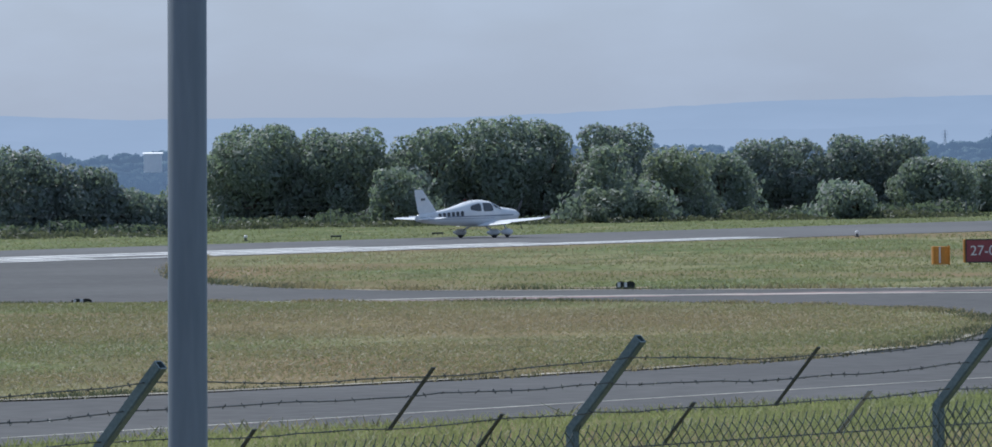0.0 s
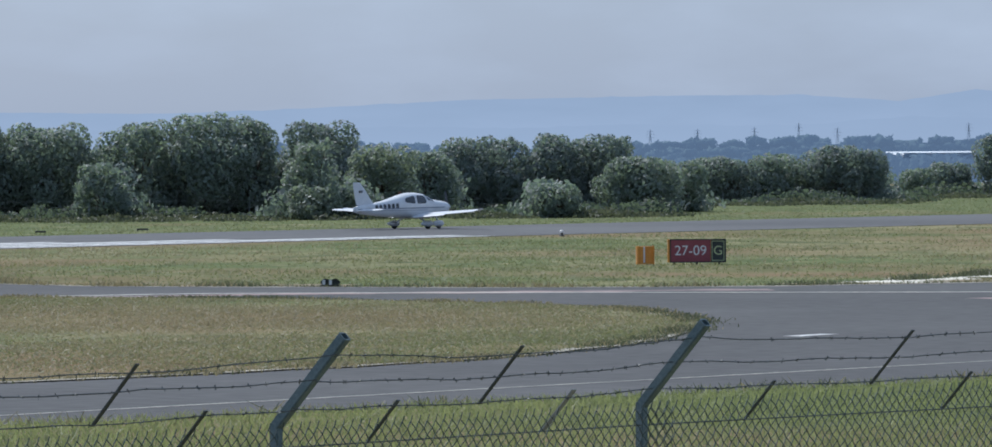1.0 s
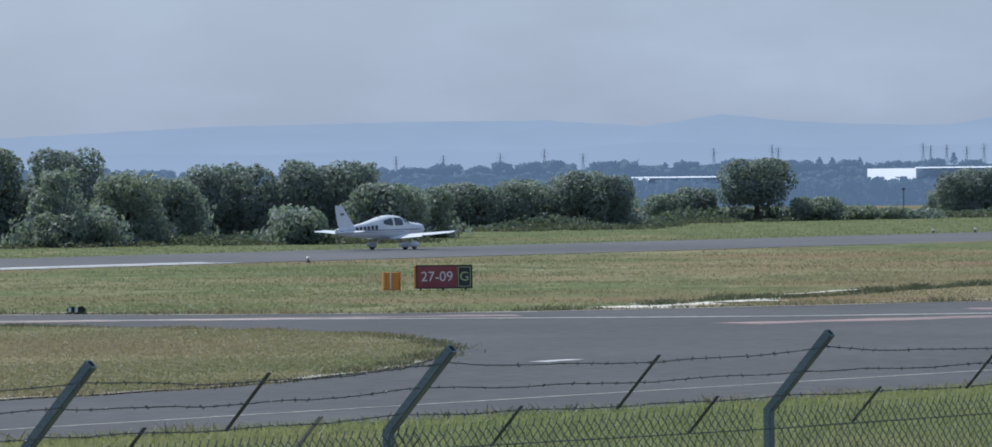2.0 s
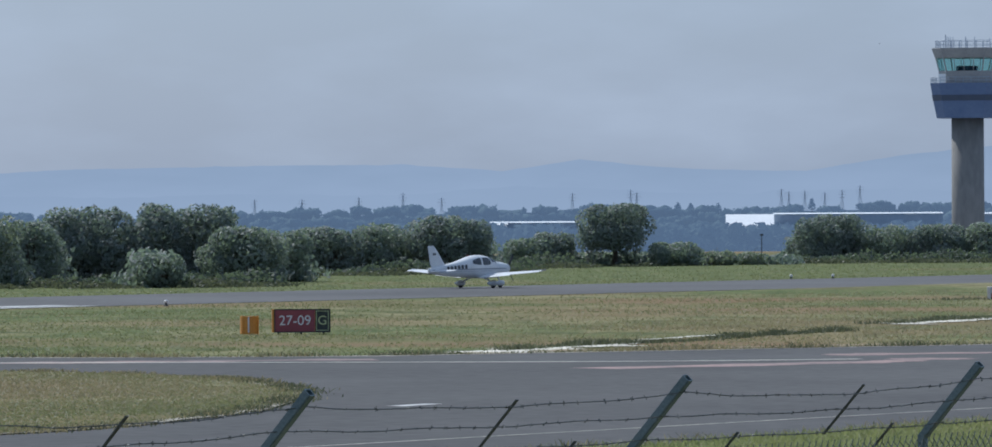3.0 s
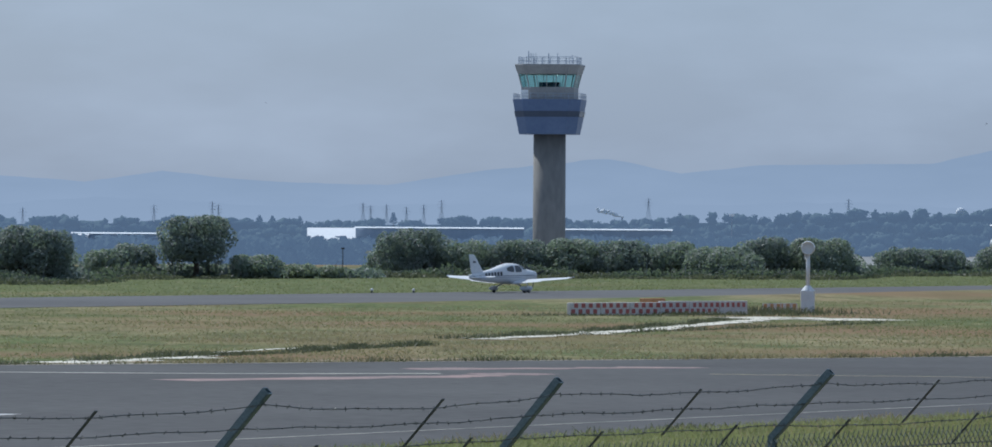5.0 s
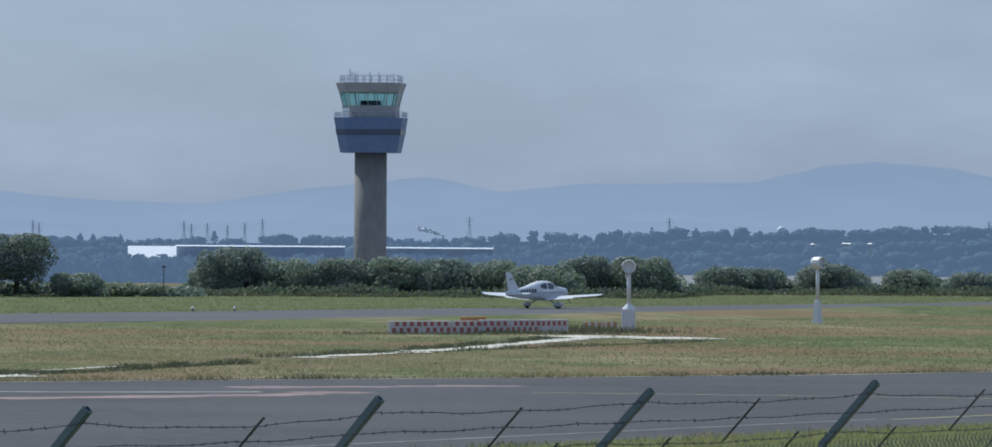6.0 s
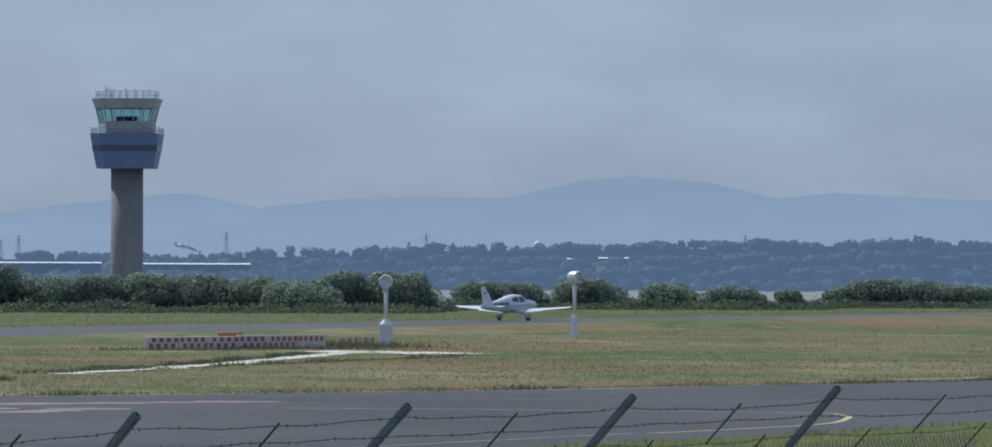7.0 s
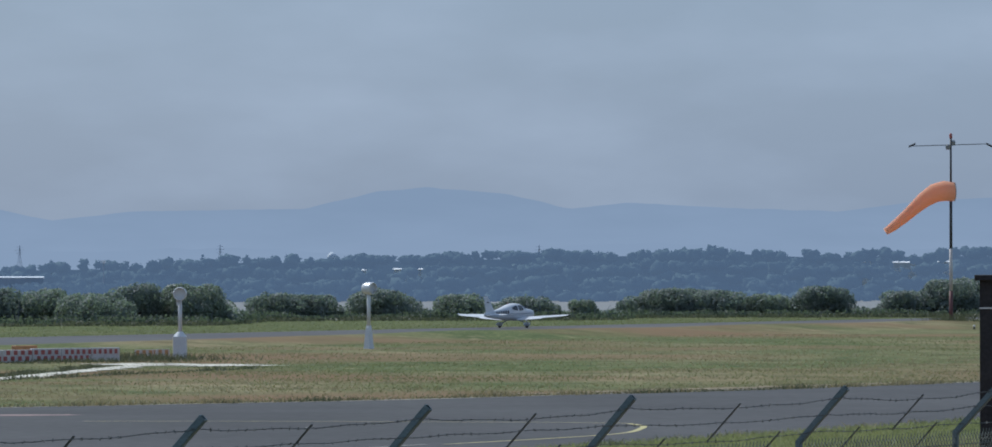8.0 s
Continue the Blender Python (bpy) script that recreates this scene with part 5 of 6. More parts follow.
HILL_AZ = [-14.0, -11.5, -10.4, -9.3, -7.7, -6.6, -5.0, -3.3, -2.1, -1.2, -0.58, 0.08, 0.52, 1.39, 2.16, 2.52, 3.28, 3.9, 4.6, 5.4, 6.07, 6.72, 7.16, 7.82, 8.36, 8.85, 9.7, 10.7, 11.36, 12.0, 14.0]
HILL_EL = [0.30, 0.30, 0.247, 0.254, 0.231, 0.26, 0.335, 0.36, 0.364, 0.305, 0.402, 0.335, 0.309, 0.292, 0.416, 0.455, 0.534, 0.405, 0.483, 0.495, 0.503, 0.655, 0.687, 0.631, 0.50, 0.553, 0.508, 0.474, 0.56, 0.59, 0.6]


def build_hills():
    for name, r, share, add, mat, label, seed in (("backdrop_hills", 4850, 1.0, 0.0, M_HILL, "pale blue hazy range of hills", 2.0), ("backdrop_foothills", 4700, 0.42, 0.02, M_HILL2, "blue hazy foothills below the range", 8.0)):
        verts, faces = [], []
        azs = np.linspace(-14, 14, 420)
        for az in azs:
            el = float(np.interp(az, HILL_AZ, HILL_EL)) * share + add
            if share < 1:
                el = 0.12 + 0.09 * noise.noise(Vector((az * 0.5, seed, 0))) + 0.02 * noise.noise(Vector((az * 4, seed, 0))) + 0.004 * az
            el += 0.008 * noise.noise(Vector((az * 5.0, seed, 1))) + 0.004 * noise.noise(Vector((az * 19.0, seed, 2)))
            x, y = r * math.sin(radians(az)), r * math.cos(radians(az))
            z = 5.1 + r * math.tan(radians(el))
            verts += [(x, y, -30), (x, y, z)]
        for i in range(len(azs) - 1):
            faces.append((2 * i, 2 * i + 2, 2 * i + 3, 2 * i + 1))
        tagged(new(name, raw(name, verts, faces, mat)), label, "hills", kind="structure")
    bend = [(-900.0, 2700.0), (-400.0, 2770.0), (120.0, 2760.0), (260.0, 3120.0), (330.0, 3900.0), (-1300.0, 3900.0)]
    sheet("river_bend", bend, -15.0, M_FARLEAF, "low wooded spit in the river bend", "ground", thick=2.0)


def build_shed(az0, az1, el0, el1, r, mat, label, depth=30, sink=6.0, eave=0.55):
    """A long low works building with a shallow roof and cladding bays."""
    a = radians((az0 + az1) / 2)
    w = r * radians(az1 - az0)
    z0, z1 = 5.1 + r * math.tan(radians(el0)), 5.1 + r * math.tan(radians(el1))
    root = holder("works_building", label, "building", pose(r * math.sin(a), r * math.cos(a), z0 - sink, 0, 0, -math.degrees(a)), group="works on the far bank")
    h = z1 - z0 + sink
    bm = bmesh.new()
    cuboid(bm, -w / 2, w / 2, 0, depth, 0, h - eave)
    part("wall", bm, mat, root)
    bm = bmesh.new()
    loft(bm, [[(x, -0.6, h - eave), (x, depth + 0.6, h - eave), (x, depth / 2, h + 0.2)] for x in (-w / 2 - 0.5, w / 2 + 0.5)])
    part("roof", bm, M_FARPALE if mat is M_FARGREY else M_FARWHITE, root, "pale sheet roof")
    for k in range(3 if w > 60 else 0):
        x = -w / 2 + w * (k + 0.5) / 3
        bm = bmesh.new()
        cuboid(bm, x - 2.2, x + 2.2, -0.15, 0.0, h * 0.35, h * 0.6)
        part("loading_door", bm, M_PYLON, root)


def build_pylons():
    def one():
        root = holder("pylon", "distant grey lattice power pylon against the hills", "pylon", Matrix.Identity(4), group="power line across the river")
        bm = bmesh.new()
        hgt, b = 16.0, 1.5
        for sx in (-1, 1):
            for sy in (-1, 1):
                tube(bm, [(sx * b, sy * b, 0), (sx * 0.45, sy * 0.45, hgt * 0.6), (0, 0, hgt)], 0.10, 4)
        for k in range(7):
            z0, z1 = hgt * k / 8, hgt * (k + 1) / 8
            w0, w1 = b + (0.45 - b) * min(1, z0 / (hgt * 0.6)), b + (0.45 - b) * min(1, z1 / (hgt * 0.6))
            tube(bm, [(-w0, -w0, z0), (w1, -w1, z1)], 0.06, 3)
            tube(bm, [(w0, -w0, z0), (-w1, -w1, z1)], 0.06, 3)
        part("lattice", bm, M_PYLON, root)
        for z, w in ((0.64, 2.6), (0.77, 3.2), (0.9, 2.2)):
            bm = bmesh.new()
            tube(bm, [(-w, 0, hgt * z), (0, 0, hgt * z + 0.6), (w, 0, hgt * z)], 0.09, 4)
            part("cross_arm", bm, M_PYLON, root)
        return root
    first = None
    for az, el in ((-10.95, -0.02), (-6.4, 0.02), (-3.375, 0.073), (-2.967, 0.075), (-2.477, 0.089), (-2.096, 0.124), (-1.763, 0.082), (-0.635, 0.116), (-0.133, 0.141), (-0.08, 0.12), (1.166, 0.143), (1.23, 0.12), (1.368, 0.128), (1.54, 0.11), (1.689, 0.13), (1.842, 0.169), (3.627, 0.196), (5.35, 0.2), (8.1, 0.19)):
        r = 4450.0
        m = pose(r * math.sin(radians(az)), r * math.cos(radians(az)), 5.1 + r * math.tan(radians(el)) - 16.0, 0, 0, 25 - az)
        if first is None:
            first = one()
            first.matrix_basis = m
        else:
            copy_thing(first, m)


build_far_shore()
build_hills()
# low eave: a tall roof slope is shaped to catch sun as the front
build_shed(0.692, 1.096, -0.20, -0.083, 4030, M_FARWHITE, "bright white works building, its front sloped back as roof to catch sun", 30, 6.0, 6.8)
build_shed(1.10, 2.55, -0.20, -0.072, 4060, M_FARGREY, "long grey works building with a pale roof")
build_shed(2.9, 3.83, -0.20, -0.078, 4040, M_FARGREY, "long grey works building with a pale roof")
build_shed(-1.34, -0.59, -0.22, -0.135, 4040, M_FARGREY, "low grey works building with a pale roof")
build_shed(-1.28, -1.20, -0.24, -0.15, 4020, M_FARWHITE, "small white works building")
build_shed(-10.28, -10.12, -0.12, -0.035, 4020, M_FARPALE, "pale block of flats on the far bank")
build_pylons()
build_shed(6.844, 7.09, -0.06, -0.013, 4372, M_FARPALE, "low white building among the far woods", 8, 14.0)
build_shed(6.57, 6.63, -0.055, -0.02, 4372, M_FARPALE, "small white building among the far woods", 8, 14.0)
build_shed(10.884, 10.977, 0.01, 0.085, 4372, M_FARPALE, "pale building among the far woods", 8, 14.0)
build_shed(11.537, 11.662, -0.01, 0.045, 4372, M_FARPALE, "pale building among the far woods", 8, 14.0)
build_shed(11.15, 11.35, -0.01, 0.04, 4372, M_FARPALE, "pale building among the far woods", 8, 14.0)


def build_water_tower():
    r, a = 4368.0, radians(6.315)
    root = holder("water_tower", "distant pale water tower with a domed tank above the woods", "water tower", pose(r * math.sin(a), r * math.cos(a), -16.0, 0, 0, 0))
    bm = bmesh.new()
    loft(bm, [circle(1.8, 0, 12), circle(1.5, 24.0, 12)])
    part("stem", bm, M_FARPALE, root)
    bm = bmesh.new()
    loft(bm, [circle(1.6, 23.5, 16), circle(3.2, 25.5, 16), circle(3.3, 28.5, 16), circle(2.2, 30.0, 16), circle(0.4, 30.9, 16)])
    part("tank", bm, M_FARPALE, root, smooth=True)


def build_far_masts():
    for az, el0, el1, r, w in ((0.994, -0.47, -0.256, 585, 0.05), (4.346, -0.09, 0.054, 4020, 0.5), (5.42, -0.45, -0.32, 640, 0.05), (3.5, -0.4, -0.24, 900, 0.06)):
        a = radians(az)
        z0, z1 = 5.1 + r * math.tan(radians(el0)), 5.1 + r * math.tan(radians(el1))
        if r < 700:
            z0 = 0.0
        elif r < 1000:
            z0 = -18.0
        else:
            z0 = -16.0
        root = holder("far_mast", "thin distant lighting mast", "mast", pose(r * math.sin(a), r * math.cos(a), z0, 0, 0, 0))
        bm = bmesh.new()
        loft(bm, [circle(w, -0.3, 8), circle(w * 0.7, z1 - z0, 8)])
        part("pole", bm, M_PYLON if r > 1000 else M_POLEBLACK, root)
        bm = bmesh.new()
        cuboid(bm, -w * 3, w * 3, -w, w, z1 - z0 - w * 2, z1 - z0 + w)
        part("head", bm, M_FARWHITE if r > 1000 else M_POLEBLACK, root)


def build_smoke():
    r = 4345.0

    def place(az, el):
        return Vector((r * math.sin(radians(az)), r * math.cos(radians(az)), 5.1 + r * math.tan(radians(el))))
    foot = place(3.40, 0.024)
    root = holder("factory_chimney", "far factory chimney trailing a small white plume of steam", "chimney", pose(foot.x, foot.y, -16.0, 0, 0, 0))
    bm = bmesh.new()
    loft(bm, [circle(1.0, -1, 12), circle(0.45, foot.z + 16.0, 12)])
    part("stack", bm, M_FARGREY, root)
    rnd = random.Random(8)
    for k in range(30):
        t = k / 29
        c = place(3.40 - 0.21 * t + rnd.uniform(-0.015, 0.015), 0.026 + 0.070 * t ** 0.8 + rnd.uniform(-0.014, 0.014) * (0.4 + t)) - Vector((foot.x, foot.y, -16.0))
        bm = bmesh.new()
        bmesh.ops.create_icosphere(bm, subdivisions=2, radius=rnd.uniform(0.4, 1.0) * (0.9 + 0.2 * t))
        for v in bm.verts:
            v.co *= 1 + 0.5 * noise.noise(v.co * 1.4 + Vector((k, 0, 0)))
            v.co.x *= 1.5
        bmesh.ops.translate(bm, vec=c, verts=bm.verts)
        part("steam_puff", bm, M_STEAM, root, "white steam", smooth=True)


def build_conifers():
    rng = np.random.default_rng(33)
    for az, el in ((0.272, 0.022), (0.386, 0.016), (1.428, 0.052), (-1.627, 0.0), (-1.56, -0.002), (0.62, 0.012), (3.9, 0.06), (5.2, 0.10)):
        r, a = 4390.0, radians(az)
        top = 5.1 + r * math.tan(radians(el)) + 4.0
        root = holder("conifer", "dark pointed conifer on the hazy far skyline", "tree", pose(r * math.sin(a), r * math.cos(a), -4.0, 0, 0, 0), group="far conifers")
        bm = bmesh.new()
        tube(bm, [(0, 0, -1), (0, 0, top * 0.9)], 0.3, 5, 0.05)
        part("trunk", bm, M_BARK, root)
        lobes = [((0, 0, top * f), (2.6 * k, 2.6 * k, top * 0.12)) for f, k in ((0.55, 1.0), (0.68, 0.9), (0.8, 0.7), (0.92, 0.4))]
        ob = new("crown", quads_mesh("crown", crown_cards(rng, lobes, 0.7, 1.4), M_FARLEAF))
        ob.parent = root


build_water_tower()
build_far_masts()
build_smoke()
build_conifers()


# ---------------------------------------------------------------- the aircraft
NOSE_X = 3.3
SECTIONS = [  # back from the spinner, half width, bottom, top
    (0.30, 0.26, 0.99, 1.42), (0.45, 0.42, 0.86, 1.50), (0.8, 0.52, 0.74, 1.56), (1.3, 0.58, 0.66, 1.62), (1.75, 0.61, 0.62, 1.68), (2.1, 0.62, 0.60, 1.86), (2.45, 0.63, 0.59, 1.99),
    (2.9, 0.64, 0.59, 2.05), (3.4, 0.63, 0.61, 2.05), (4.0, 0.58, 0.63, 1.95), (4.6, 0.49, 0.67, 1.79), (5.3, 0.39, 0.71, 1.62), (6.2, 0.27, 0.78, 1.47), (7.1, 0.15, 0.87, 1.36), (7.65, 0.06, 0.98, 1.27)]


def section(d):
    xs = [k[0] for k in SECTIONS]
    return [float(np.interp(d, xs, [k[i] for k in SECTIONS])) for i in (1, 2, 3)]


def skin_y(d, z):
    """Half width of the fuselage's skin at a distance from the nose and a height."""
    hw, lo, hi = section(d)
    v = min(1.0, abs(2 * (z - (lo + hi) / 2) / (hi - lo)))
    return hw * (1 - v ** 2.5) ** (1 / 2.5)


def skin_patch(name, outline, mat, parent, label, side, out=0.010, grid=10):
    """A panel that follows the skin; outline: (distance from the nose, height) corners, four of them."""
    (a, b, c, d) = [Vector(p) for p in outline]
    bm = bmesh.new()
    rows = []
    for i in range(grid + 1):
        row = []
        for j in range(grid + 1):
            # rounded corners
            u, v = i / grid, j / grid
            p = a.lerp(b, u).lerp(d.lerp(c, u), v)
            m = (a + b + c + d) / 4
            e = max(abs(u - 0.5), abs(v - 0.5)) * 2
            k = 1.0 - 0.12 * max(0, (abs(u - 0.5) * 2) ** 6 * (abs(v - 0.5) * 2) ** 6)
            p = m + (p - m) * k
            row.append(bm.verts.new((NOSE_X - p.x, side * (skin_y(p.x, p.y) + out), p.y)))
        rows.append(row)
    for i in range(grid):
        for j in range(grid):
            bm.faces.new((rows[i][j], rows[i + 1][j], rows[i + 1][j + 1], rows[i][j + 1]))
    return part(name, bm, mat, parent, label, smooth=True)


def airfoil(chord, thick, n=9):
    up = [(0.5 * (1 - math.cos(math.pi * k / n))) for k in range(n + 1)]
    prof = lambda t: 5 * thick * (0.2969 * math.sqrt(t) - 0.126 * t - 0.3516 * t ** 2 + 0.2843 * t ** 3 - 0.1015 * t ** 4)
    pts = [(t * chord, prof(t) * chord * 1.15) for t in up] + [(t * chord, -prof(t) * chord * 0.75) for t in up[-2:0:-1]]
    return pts


def surface(name, stations, parent, mat, upright=False, label="", tilt=0.0):
    """A lofted wing: stations of (leading edge from nose, span place, height, chord, thickness)."""
    bm = bmesh.new()
    rings = []
    for le, sp, z, ch, th in stations:
        ring = []
        for t, q in airfoil(ch, th):
            t, q = t * math.cos(radians(tilt)) + q * math.sin(radians(tilt)), q * math.cos(radians(tilt)) - t * math.sin(radians(tilt))
            ring.append((NOSE_X - le - t, q, sp) if upright else (NOSE_X - le - t, sp, z + q))
        rings.append(ring)
    loft(bm, rings)
    return part(name, bm, mat, parent, label, smooth=False)


def build_aircraft():
    root = holder("light_aircraft", "white single-engined low-wing light aircraft rolling on the runway", "aircraft", Matrix.Identity(4))
    bm = bmesh.new()
    rings = []
    for d, hw, lo, hi in SECTIONS:
        ring = []
        for k in range(28):
            t = 2 * math.pi * k / 28
            c, s_ = math.cos(t), math.sin(t)
            e = 2 / 2.5
            ring.append((NOSE_X - d, hw * math.copysign(abs(c) ** e, c), (lo + hi) / 2 + (hi - lo) / 2 * math.copysign(abs(s_) ** e, s_)))
        rings.append(ring)
    loft(bm, rings)
    fus = part("fuselage", bm, M_WHITEPAINT, root, smooth=True)
    for side in (-1, 1):
        skin_patch("windscreen", [(1.86, 1.64), (2.30, 1.60), (2.36, 1.86), (2.18, 1.84)], M_DARKGLASS, fus, "dark tinted glass", side)
        skin_patch("door_window", [(2.46, 1.45), (3.22, 1.42), (3.20, 1.90), (2.52, 1.90)], M_DARKGLASS, fus, "dark tinted glass", side)
        skin_patch("rear_window", [(3.36, 1.42), (4.10, 1.52), (4.05, 1.74), (3.36, 1.90)], M_DARKGLASS, fus, "dark tinted glass", side)
        skin_patch("cheat_line", [(0.9, 1.18), (7.4, 1.12), (7.4, 1.17), (0.9, 1.24)], M_GREYLINE, fus, "grey-blue stripe", side, grid=24)
        skin_patch("cheat_line", [(2.4, 1.06), (6.9, 1.04), (6.9, 1.065), (2.4, 1.085)], M_GREYLINE, fus, "grey-blue stripe", side, grid=24)
        for k in range(6):
            d0 = 4.55 + k * 0.29
            skin_patch("registration_bar", [(d0, 1.20), (d0 + 0.20, 1.19), (d0 + 0.20, 1.46 - 0.02 * k), (d0, 1.48 - 0.02 * k)], M_DARKTEXT, fus, "dark bar in place of a letter", side, grid=4)
    # windscreen front
    bm = bmesh.new()
    rows = []
    for i in range(7):
        d = 1.80 + i * 0.10
        hw, lo, hi = section(d)
        row = []
        for j in range(-6, 7):
            t = math.pi / 2 + j * math.pi / 2 * 0.105
            c, s_ = math.cos(t), math.sin(t)
            row.append(bm.verts.new((NOSE_X - d + 0.006, (hw + 0.01) * math.copysign(abs(c) ** 0.8, c), (lo + hi) / 2 + ((hi - lo) / 2 + 0.012) * abs(s_) ** 0.8)))
        rows.append(row)
    for a, b in zip(rows, rows[1:]):
        for j in range(12):
            bm.faces.new((a[j], a[j + 1], b[j + 1], b[j]))
    part("windscreen", bm, M_DARKGLASS, fus, "dark tinted glass", smooth=True)
    for side in (-1, 1):
        surface("wing", [(2.05, side * 0.35, 0.84, 1.50, 0.15), (2.15, side * 0.9, 0.86, 1.36, 0.15), (2.33, side * 3.2, 0.99, 1.06, 0.14), (2.48, side * 5.05, 1.10, 0.80, 0.12), (2.72, side * 5.38, 1.14, 0.48, 0.10), (2.98, side * 5.46, 1.18, 0.2, 0.09)], root, M_WHITEPAINT, tilt=7.0)
        surface("flap", [(3.44, side * 0.75, 0.735, 0.34, 0.10), (3.38, side * 1.9, 0.80, 0.30, 0.10), (3.32, side * 3.05, 0.872, 0.27, 0.10)], root, M_WHITEPAINT, tilt=17.0)
        surface("tailplane", [(6.75, side * 0.08, 1.14, 0.86, 0.10), (7.0, side * 1.75, 1.16, 0.58, 0.09), (7.12, side * 1.95, 1.16, 0.36, 0.08)], root, M_WHITEPAINT, tilt=6.0)
        # main leg, spat and wheel
        bm = bmesh.new()
        tube(bm, [(NOSE_X - 3.05, side * 0.45, 0.68), (NOSE_X - 3.08, side * 0.95, 0.50), (NOSE_X - 3.1, side * 1.32, 0.26)], 0.055, 8)
        part("main_leg", bm, M_WHITEPAINT, root)
        gear(root, NOSE_X - 3.1, side * 1.34, 0.20)
    surface("fin", [(5.60, 1.28, 0, 1.75, 0.07), (6.15, 1.52, 0, 1.34, 0.09), (6.85, 2.35, 0, 0.82, 0.09), (7.10, 2.62, 0, 0.60, 0.08), (7.22, 2.66, 0, 0.45, 0.06)], root, M_WHITEPAINT, upright=True)
    bm = bmesh.new()
    for k in range(2):
        cuboid(bm, NOSE_X - 7.25 + k * 0.16, NOSE_X - 7.15 + k * 0.16, -0.055, 0.055, 2.08, 2.20)
    part("fin_mark", bm, M_DARKTEXT, root, "small dark marks")
    # nose leg
    bm = bmesh.new()
    tube(bm, [(NOSE_X - 1.15, 0, 0.72), (NOSE_X - 0.95, 0, 0.42), (NOSE_X - 0.88, 0, 0.22)], 0.045, 8)
    part("nose_leg", bm, M_WHITEPAINT, root)
    gear(root, NOSE_X - 0.88, 0, 0.18)
    bm = bmesh.new()
    tube(bm, [(NOSE_X - 3.5, 0, 2.0), (NOSE_X - 3.75, 0, 2.33)], 0.015, 5)
    part("aerial", bm, M_DARKTEXT, root)
    bm = bmesh.new()
    loft(bm, [circle(0.06, 2.03, 10, cx=NOSE_X - 4.0), circle(0.05, 2.08, 10, cx=NOSE_X - 4.0)])
    part("beacon", bm, M_BARRED, root)
    # spinner and propeller
    prop = new("propeller")
    prop.parent = root
    bm = bmesh.new()
    loft(bm, [[(d, r * math.cos(2 * math.pi * k / 16), r * math.sin(2 * math.pi * k / 16)) for k in range(16)] for d, r in ((-0.30, 0.2), (-0.12, 0.17), (-0.02, 0.09), (0.02, 0.02))])
    part("spinner", bm, M_WHITEPAINT, prop, smooth=True)
    for k in range(3):
        t = 2 * math.pi * k / 3
        bm = bmesh.new()
        rings = []
        for r, ch, tw in ((0.12, 0.05, 1.1), (0.35, 0.075, 0.9), (0.65, 0.07, 0.5), (0.93, 0.04, 0.35)):
            ring = []
            for u, v in ((-1, 0), (0, 0.16), (1, 0), (0, -0.16)):
                dx, dt = ch * (u * math.sin(tw) + v), ch * (u * math.cos(tw) + v * 0.3)
                ring.append((-0.18 + dx, r * math.cos(t) - dt * math.sin(t), r * math.sin(t) + dt * math.cos(t)))
            rings.append(ring)
        loft(bm, rings)
        part("blade", bm, M_DARKTEXT, prop)
    return root, prop


def gear(root, x, y, r):
    bm = bmesh.new()
    rings = []
    for dx, hw, hh in ((0.42, 0.02, 0.03), (0.34, 0.09, 0.12), (0.15, 0.125, 0.185), (-0.05, 0.13, 0.19), (-0.3, 0.10, 0.14), (-0.55, 0.03, 0.05)):
        rings.append([(x + dx, y + hw * math.cos(2 * math.pi * k / 14), r + 0.10 + hh * math.sin(2 * math.pi * k / 14) - 0.0) for k in range(14)])
    loft(bm, rings)
    part("wheel_spat", bm, M_WHITEPAINT, root, smooth=True)
    bm = bmesh.new()
    rings = [[(x + rr * math.cos(2 * math.pi * k / 18), yy, r + rr * math.sin(2 * math.pi * k / 18)) for k in range(18)] for rr, yy in ((r * 0.8, y - 0.075), (r, y - 0.05), (r, y + 0.05), (r * 0.8, y + 0.075))]
    loft(bm, rings)
    part("tyre", bm, M_RUBBER, root, "black tyre", smooth=True)


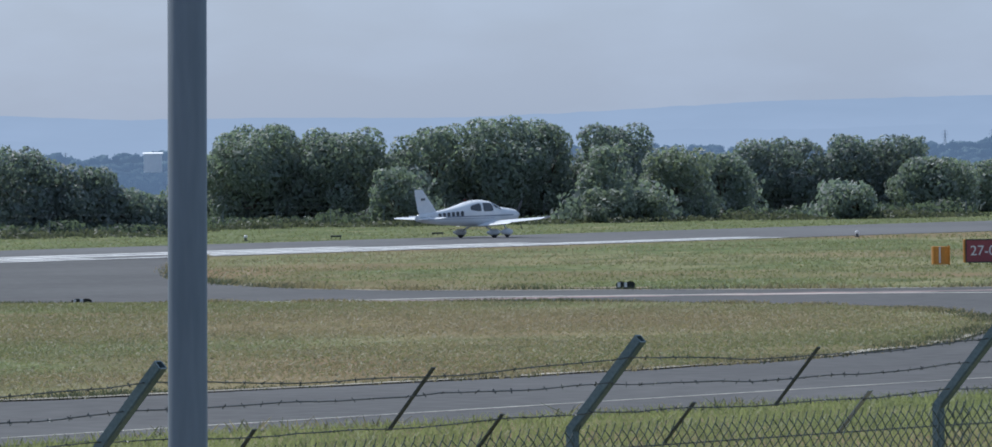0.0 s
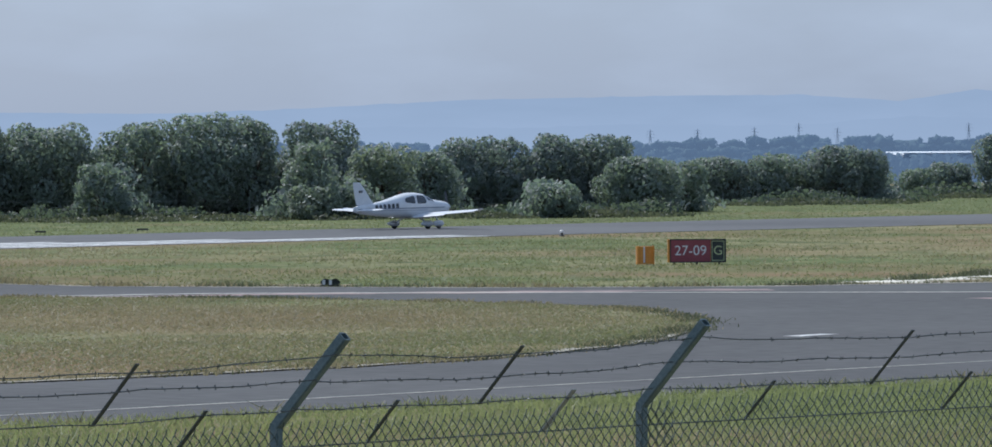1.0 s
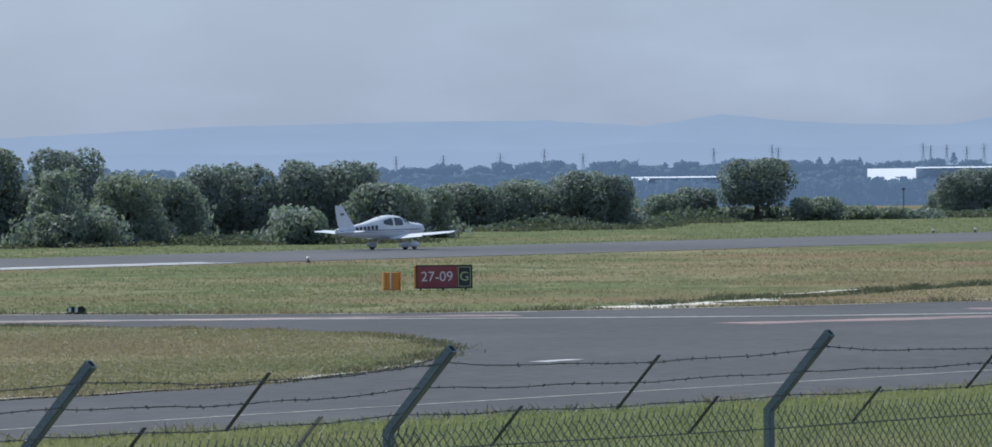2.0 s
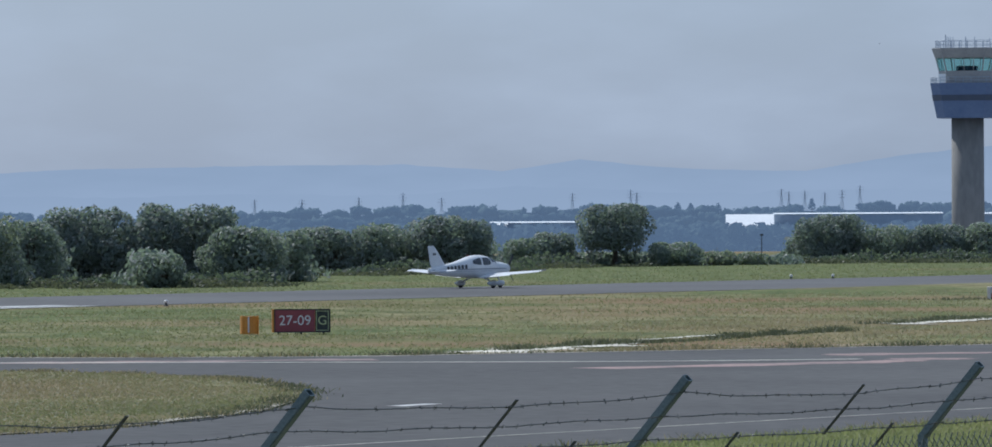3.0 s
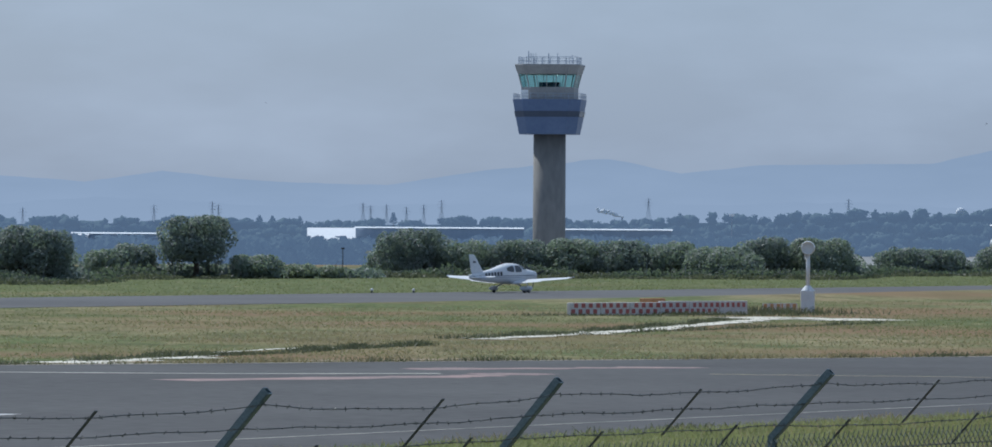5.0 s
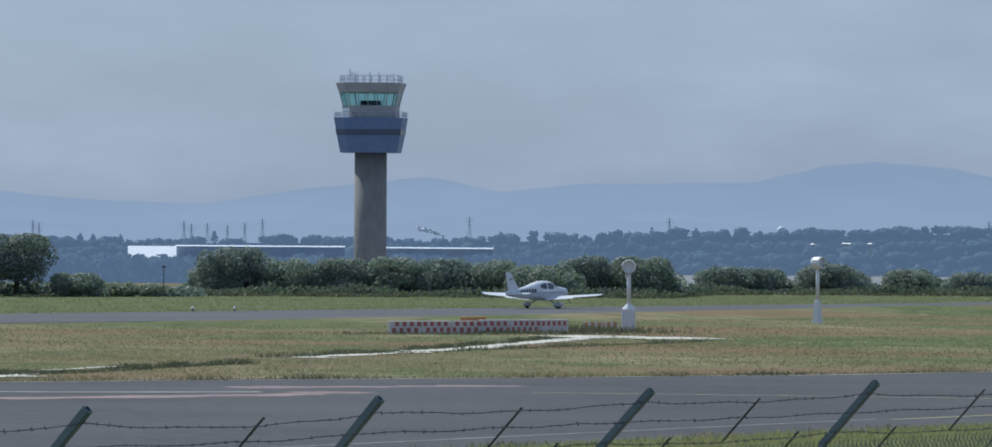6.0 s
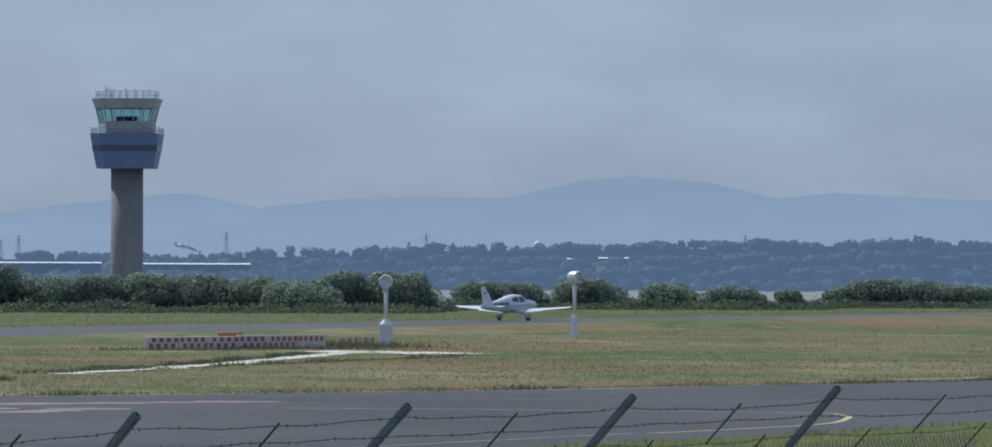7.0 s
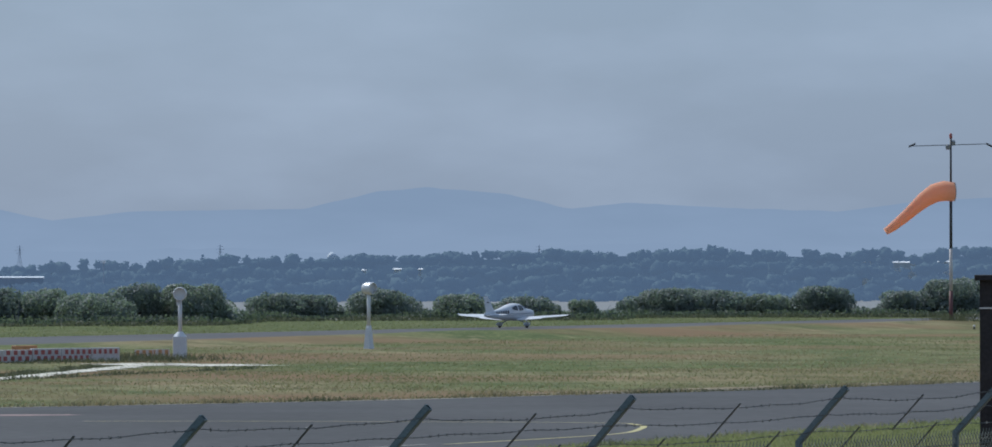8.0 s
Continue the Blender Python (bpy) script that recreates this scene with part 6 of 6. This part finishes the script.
def build_bird():
    root = holder("bird", "small dark bird gliding over the airfield", "bird", Matrix.Identity(4), group="birds over the airfield")
    bm = bmesh.new()
    loft(bm, [[(d, r * math.cos(2 * math.pi * k / 8), r * math.sin(2 * math.pi * k / 8)) for k in range(8)] for d, r in ((-0.3, 0.01), (-0.22, 0.05), (-0.05, 0.08), (0.1, 0.06), (0.2, 0.045), (0.27, 0.01))])
    part("body", bm, M_DARKTEXT, root)
    for side in (-1, 1):
        bm = bmesh.new()
        loft(bm, [[(0.10, side * 0.03, 0.02), (-0.12, side * 0.03, 0.02), (-0.12, side * 0.03, 0.04), (0.10, side * 0.03, 0.04)], [(0.11, side * 0.25, 0.09), (-0.07, side * 0.25, 0.09), (-0.07, side * 0.25, 0.10), (0.11, side * 0.25, 0.10)], [(-0.02, side * 0.5, 0.05), (-0.07, side * 0.5, 0.05), (-0.07, side * 0.5, 0.055), (-0.02, side * 0.5, 0.055)]])
        part("wing", bm, M_DARKTEXT, root)
    return root


BIRDS = [(4.563, -0.848, 1.972, -0.196, 2400), (-5.97, 2.5, 3.85, -0.6, 1400)]   # azimuth and height at the start, with their rates
birds = [build_bird() for _ in BIRDS]
aircraft, propeller = build_aircraft()
TRACK_W = 232.0
TRACK = [(0.0, 281.3), (1.0, 301.8), (1.5, 312.9), (3.5, 362.7), (4.5, 391.4), (6.5, 455.2), (7.0, 473.8), (8.0, 512.9)]


def motions():
    rows = []
    for t, s in TRACK:
        p = along(s * TRACK_W / 236.5, TRACK_W, 0.022)
        rows.append((t, pose(*p, 0, 0, 90 - HEADING - 7.0)))
    walk(aircraft, rows)
    for ob, (a0, da, e0, de, r) in zip(birds, BIRDS):
        rows = []
        for t in (0.0, 2.0, 4.0, 6.0, 8.0):
            az, el = radians(a0 + da * t), radians(e0 + de * t)
            rows.append((t, pose(r * math.sin(az), r * math.cos(az), 5.1 + r * math.tan(el), 0, 0, 0 if da > 0 else 180)))
        walk(ob, rows)
    walk(propeller, [(k * 0.1, pose(NOSE_X, 0, 1.21, 80 * k, 0, 0)) for k in range(81)])


motions()
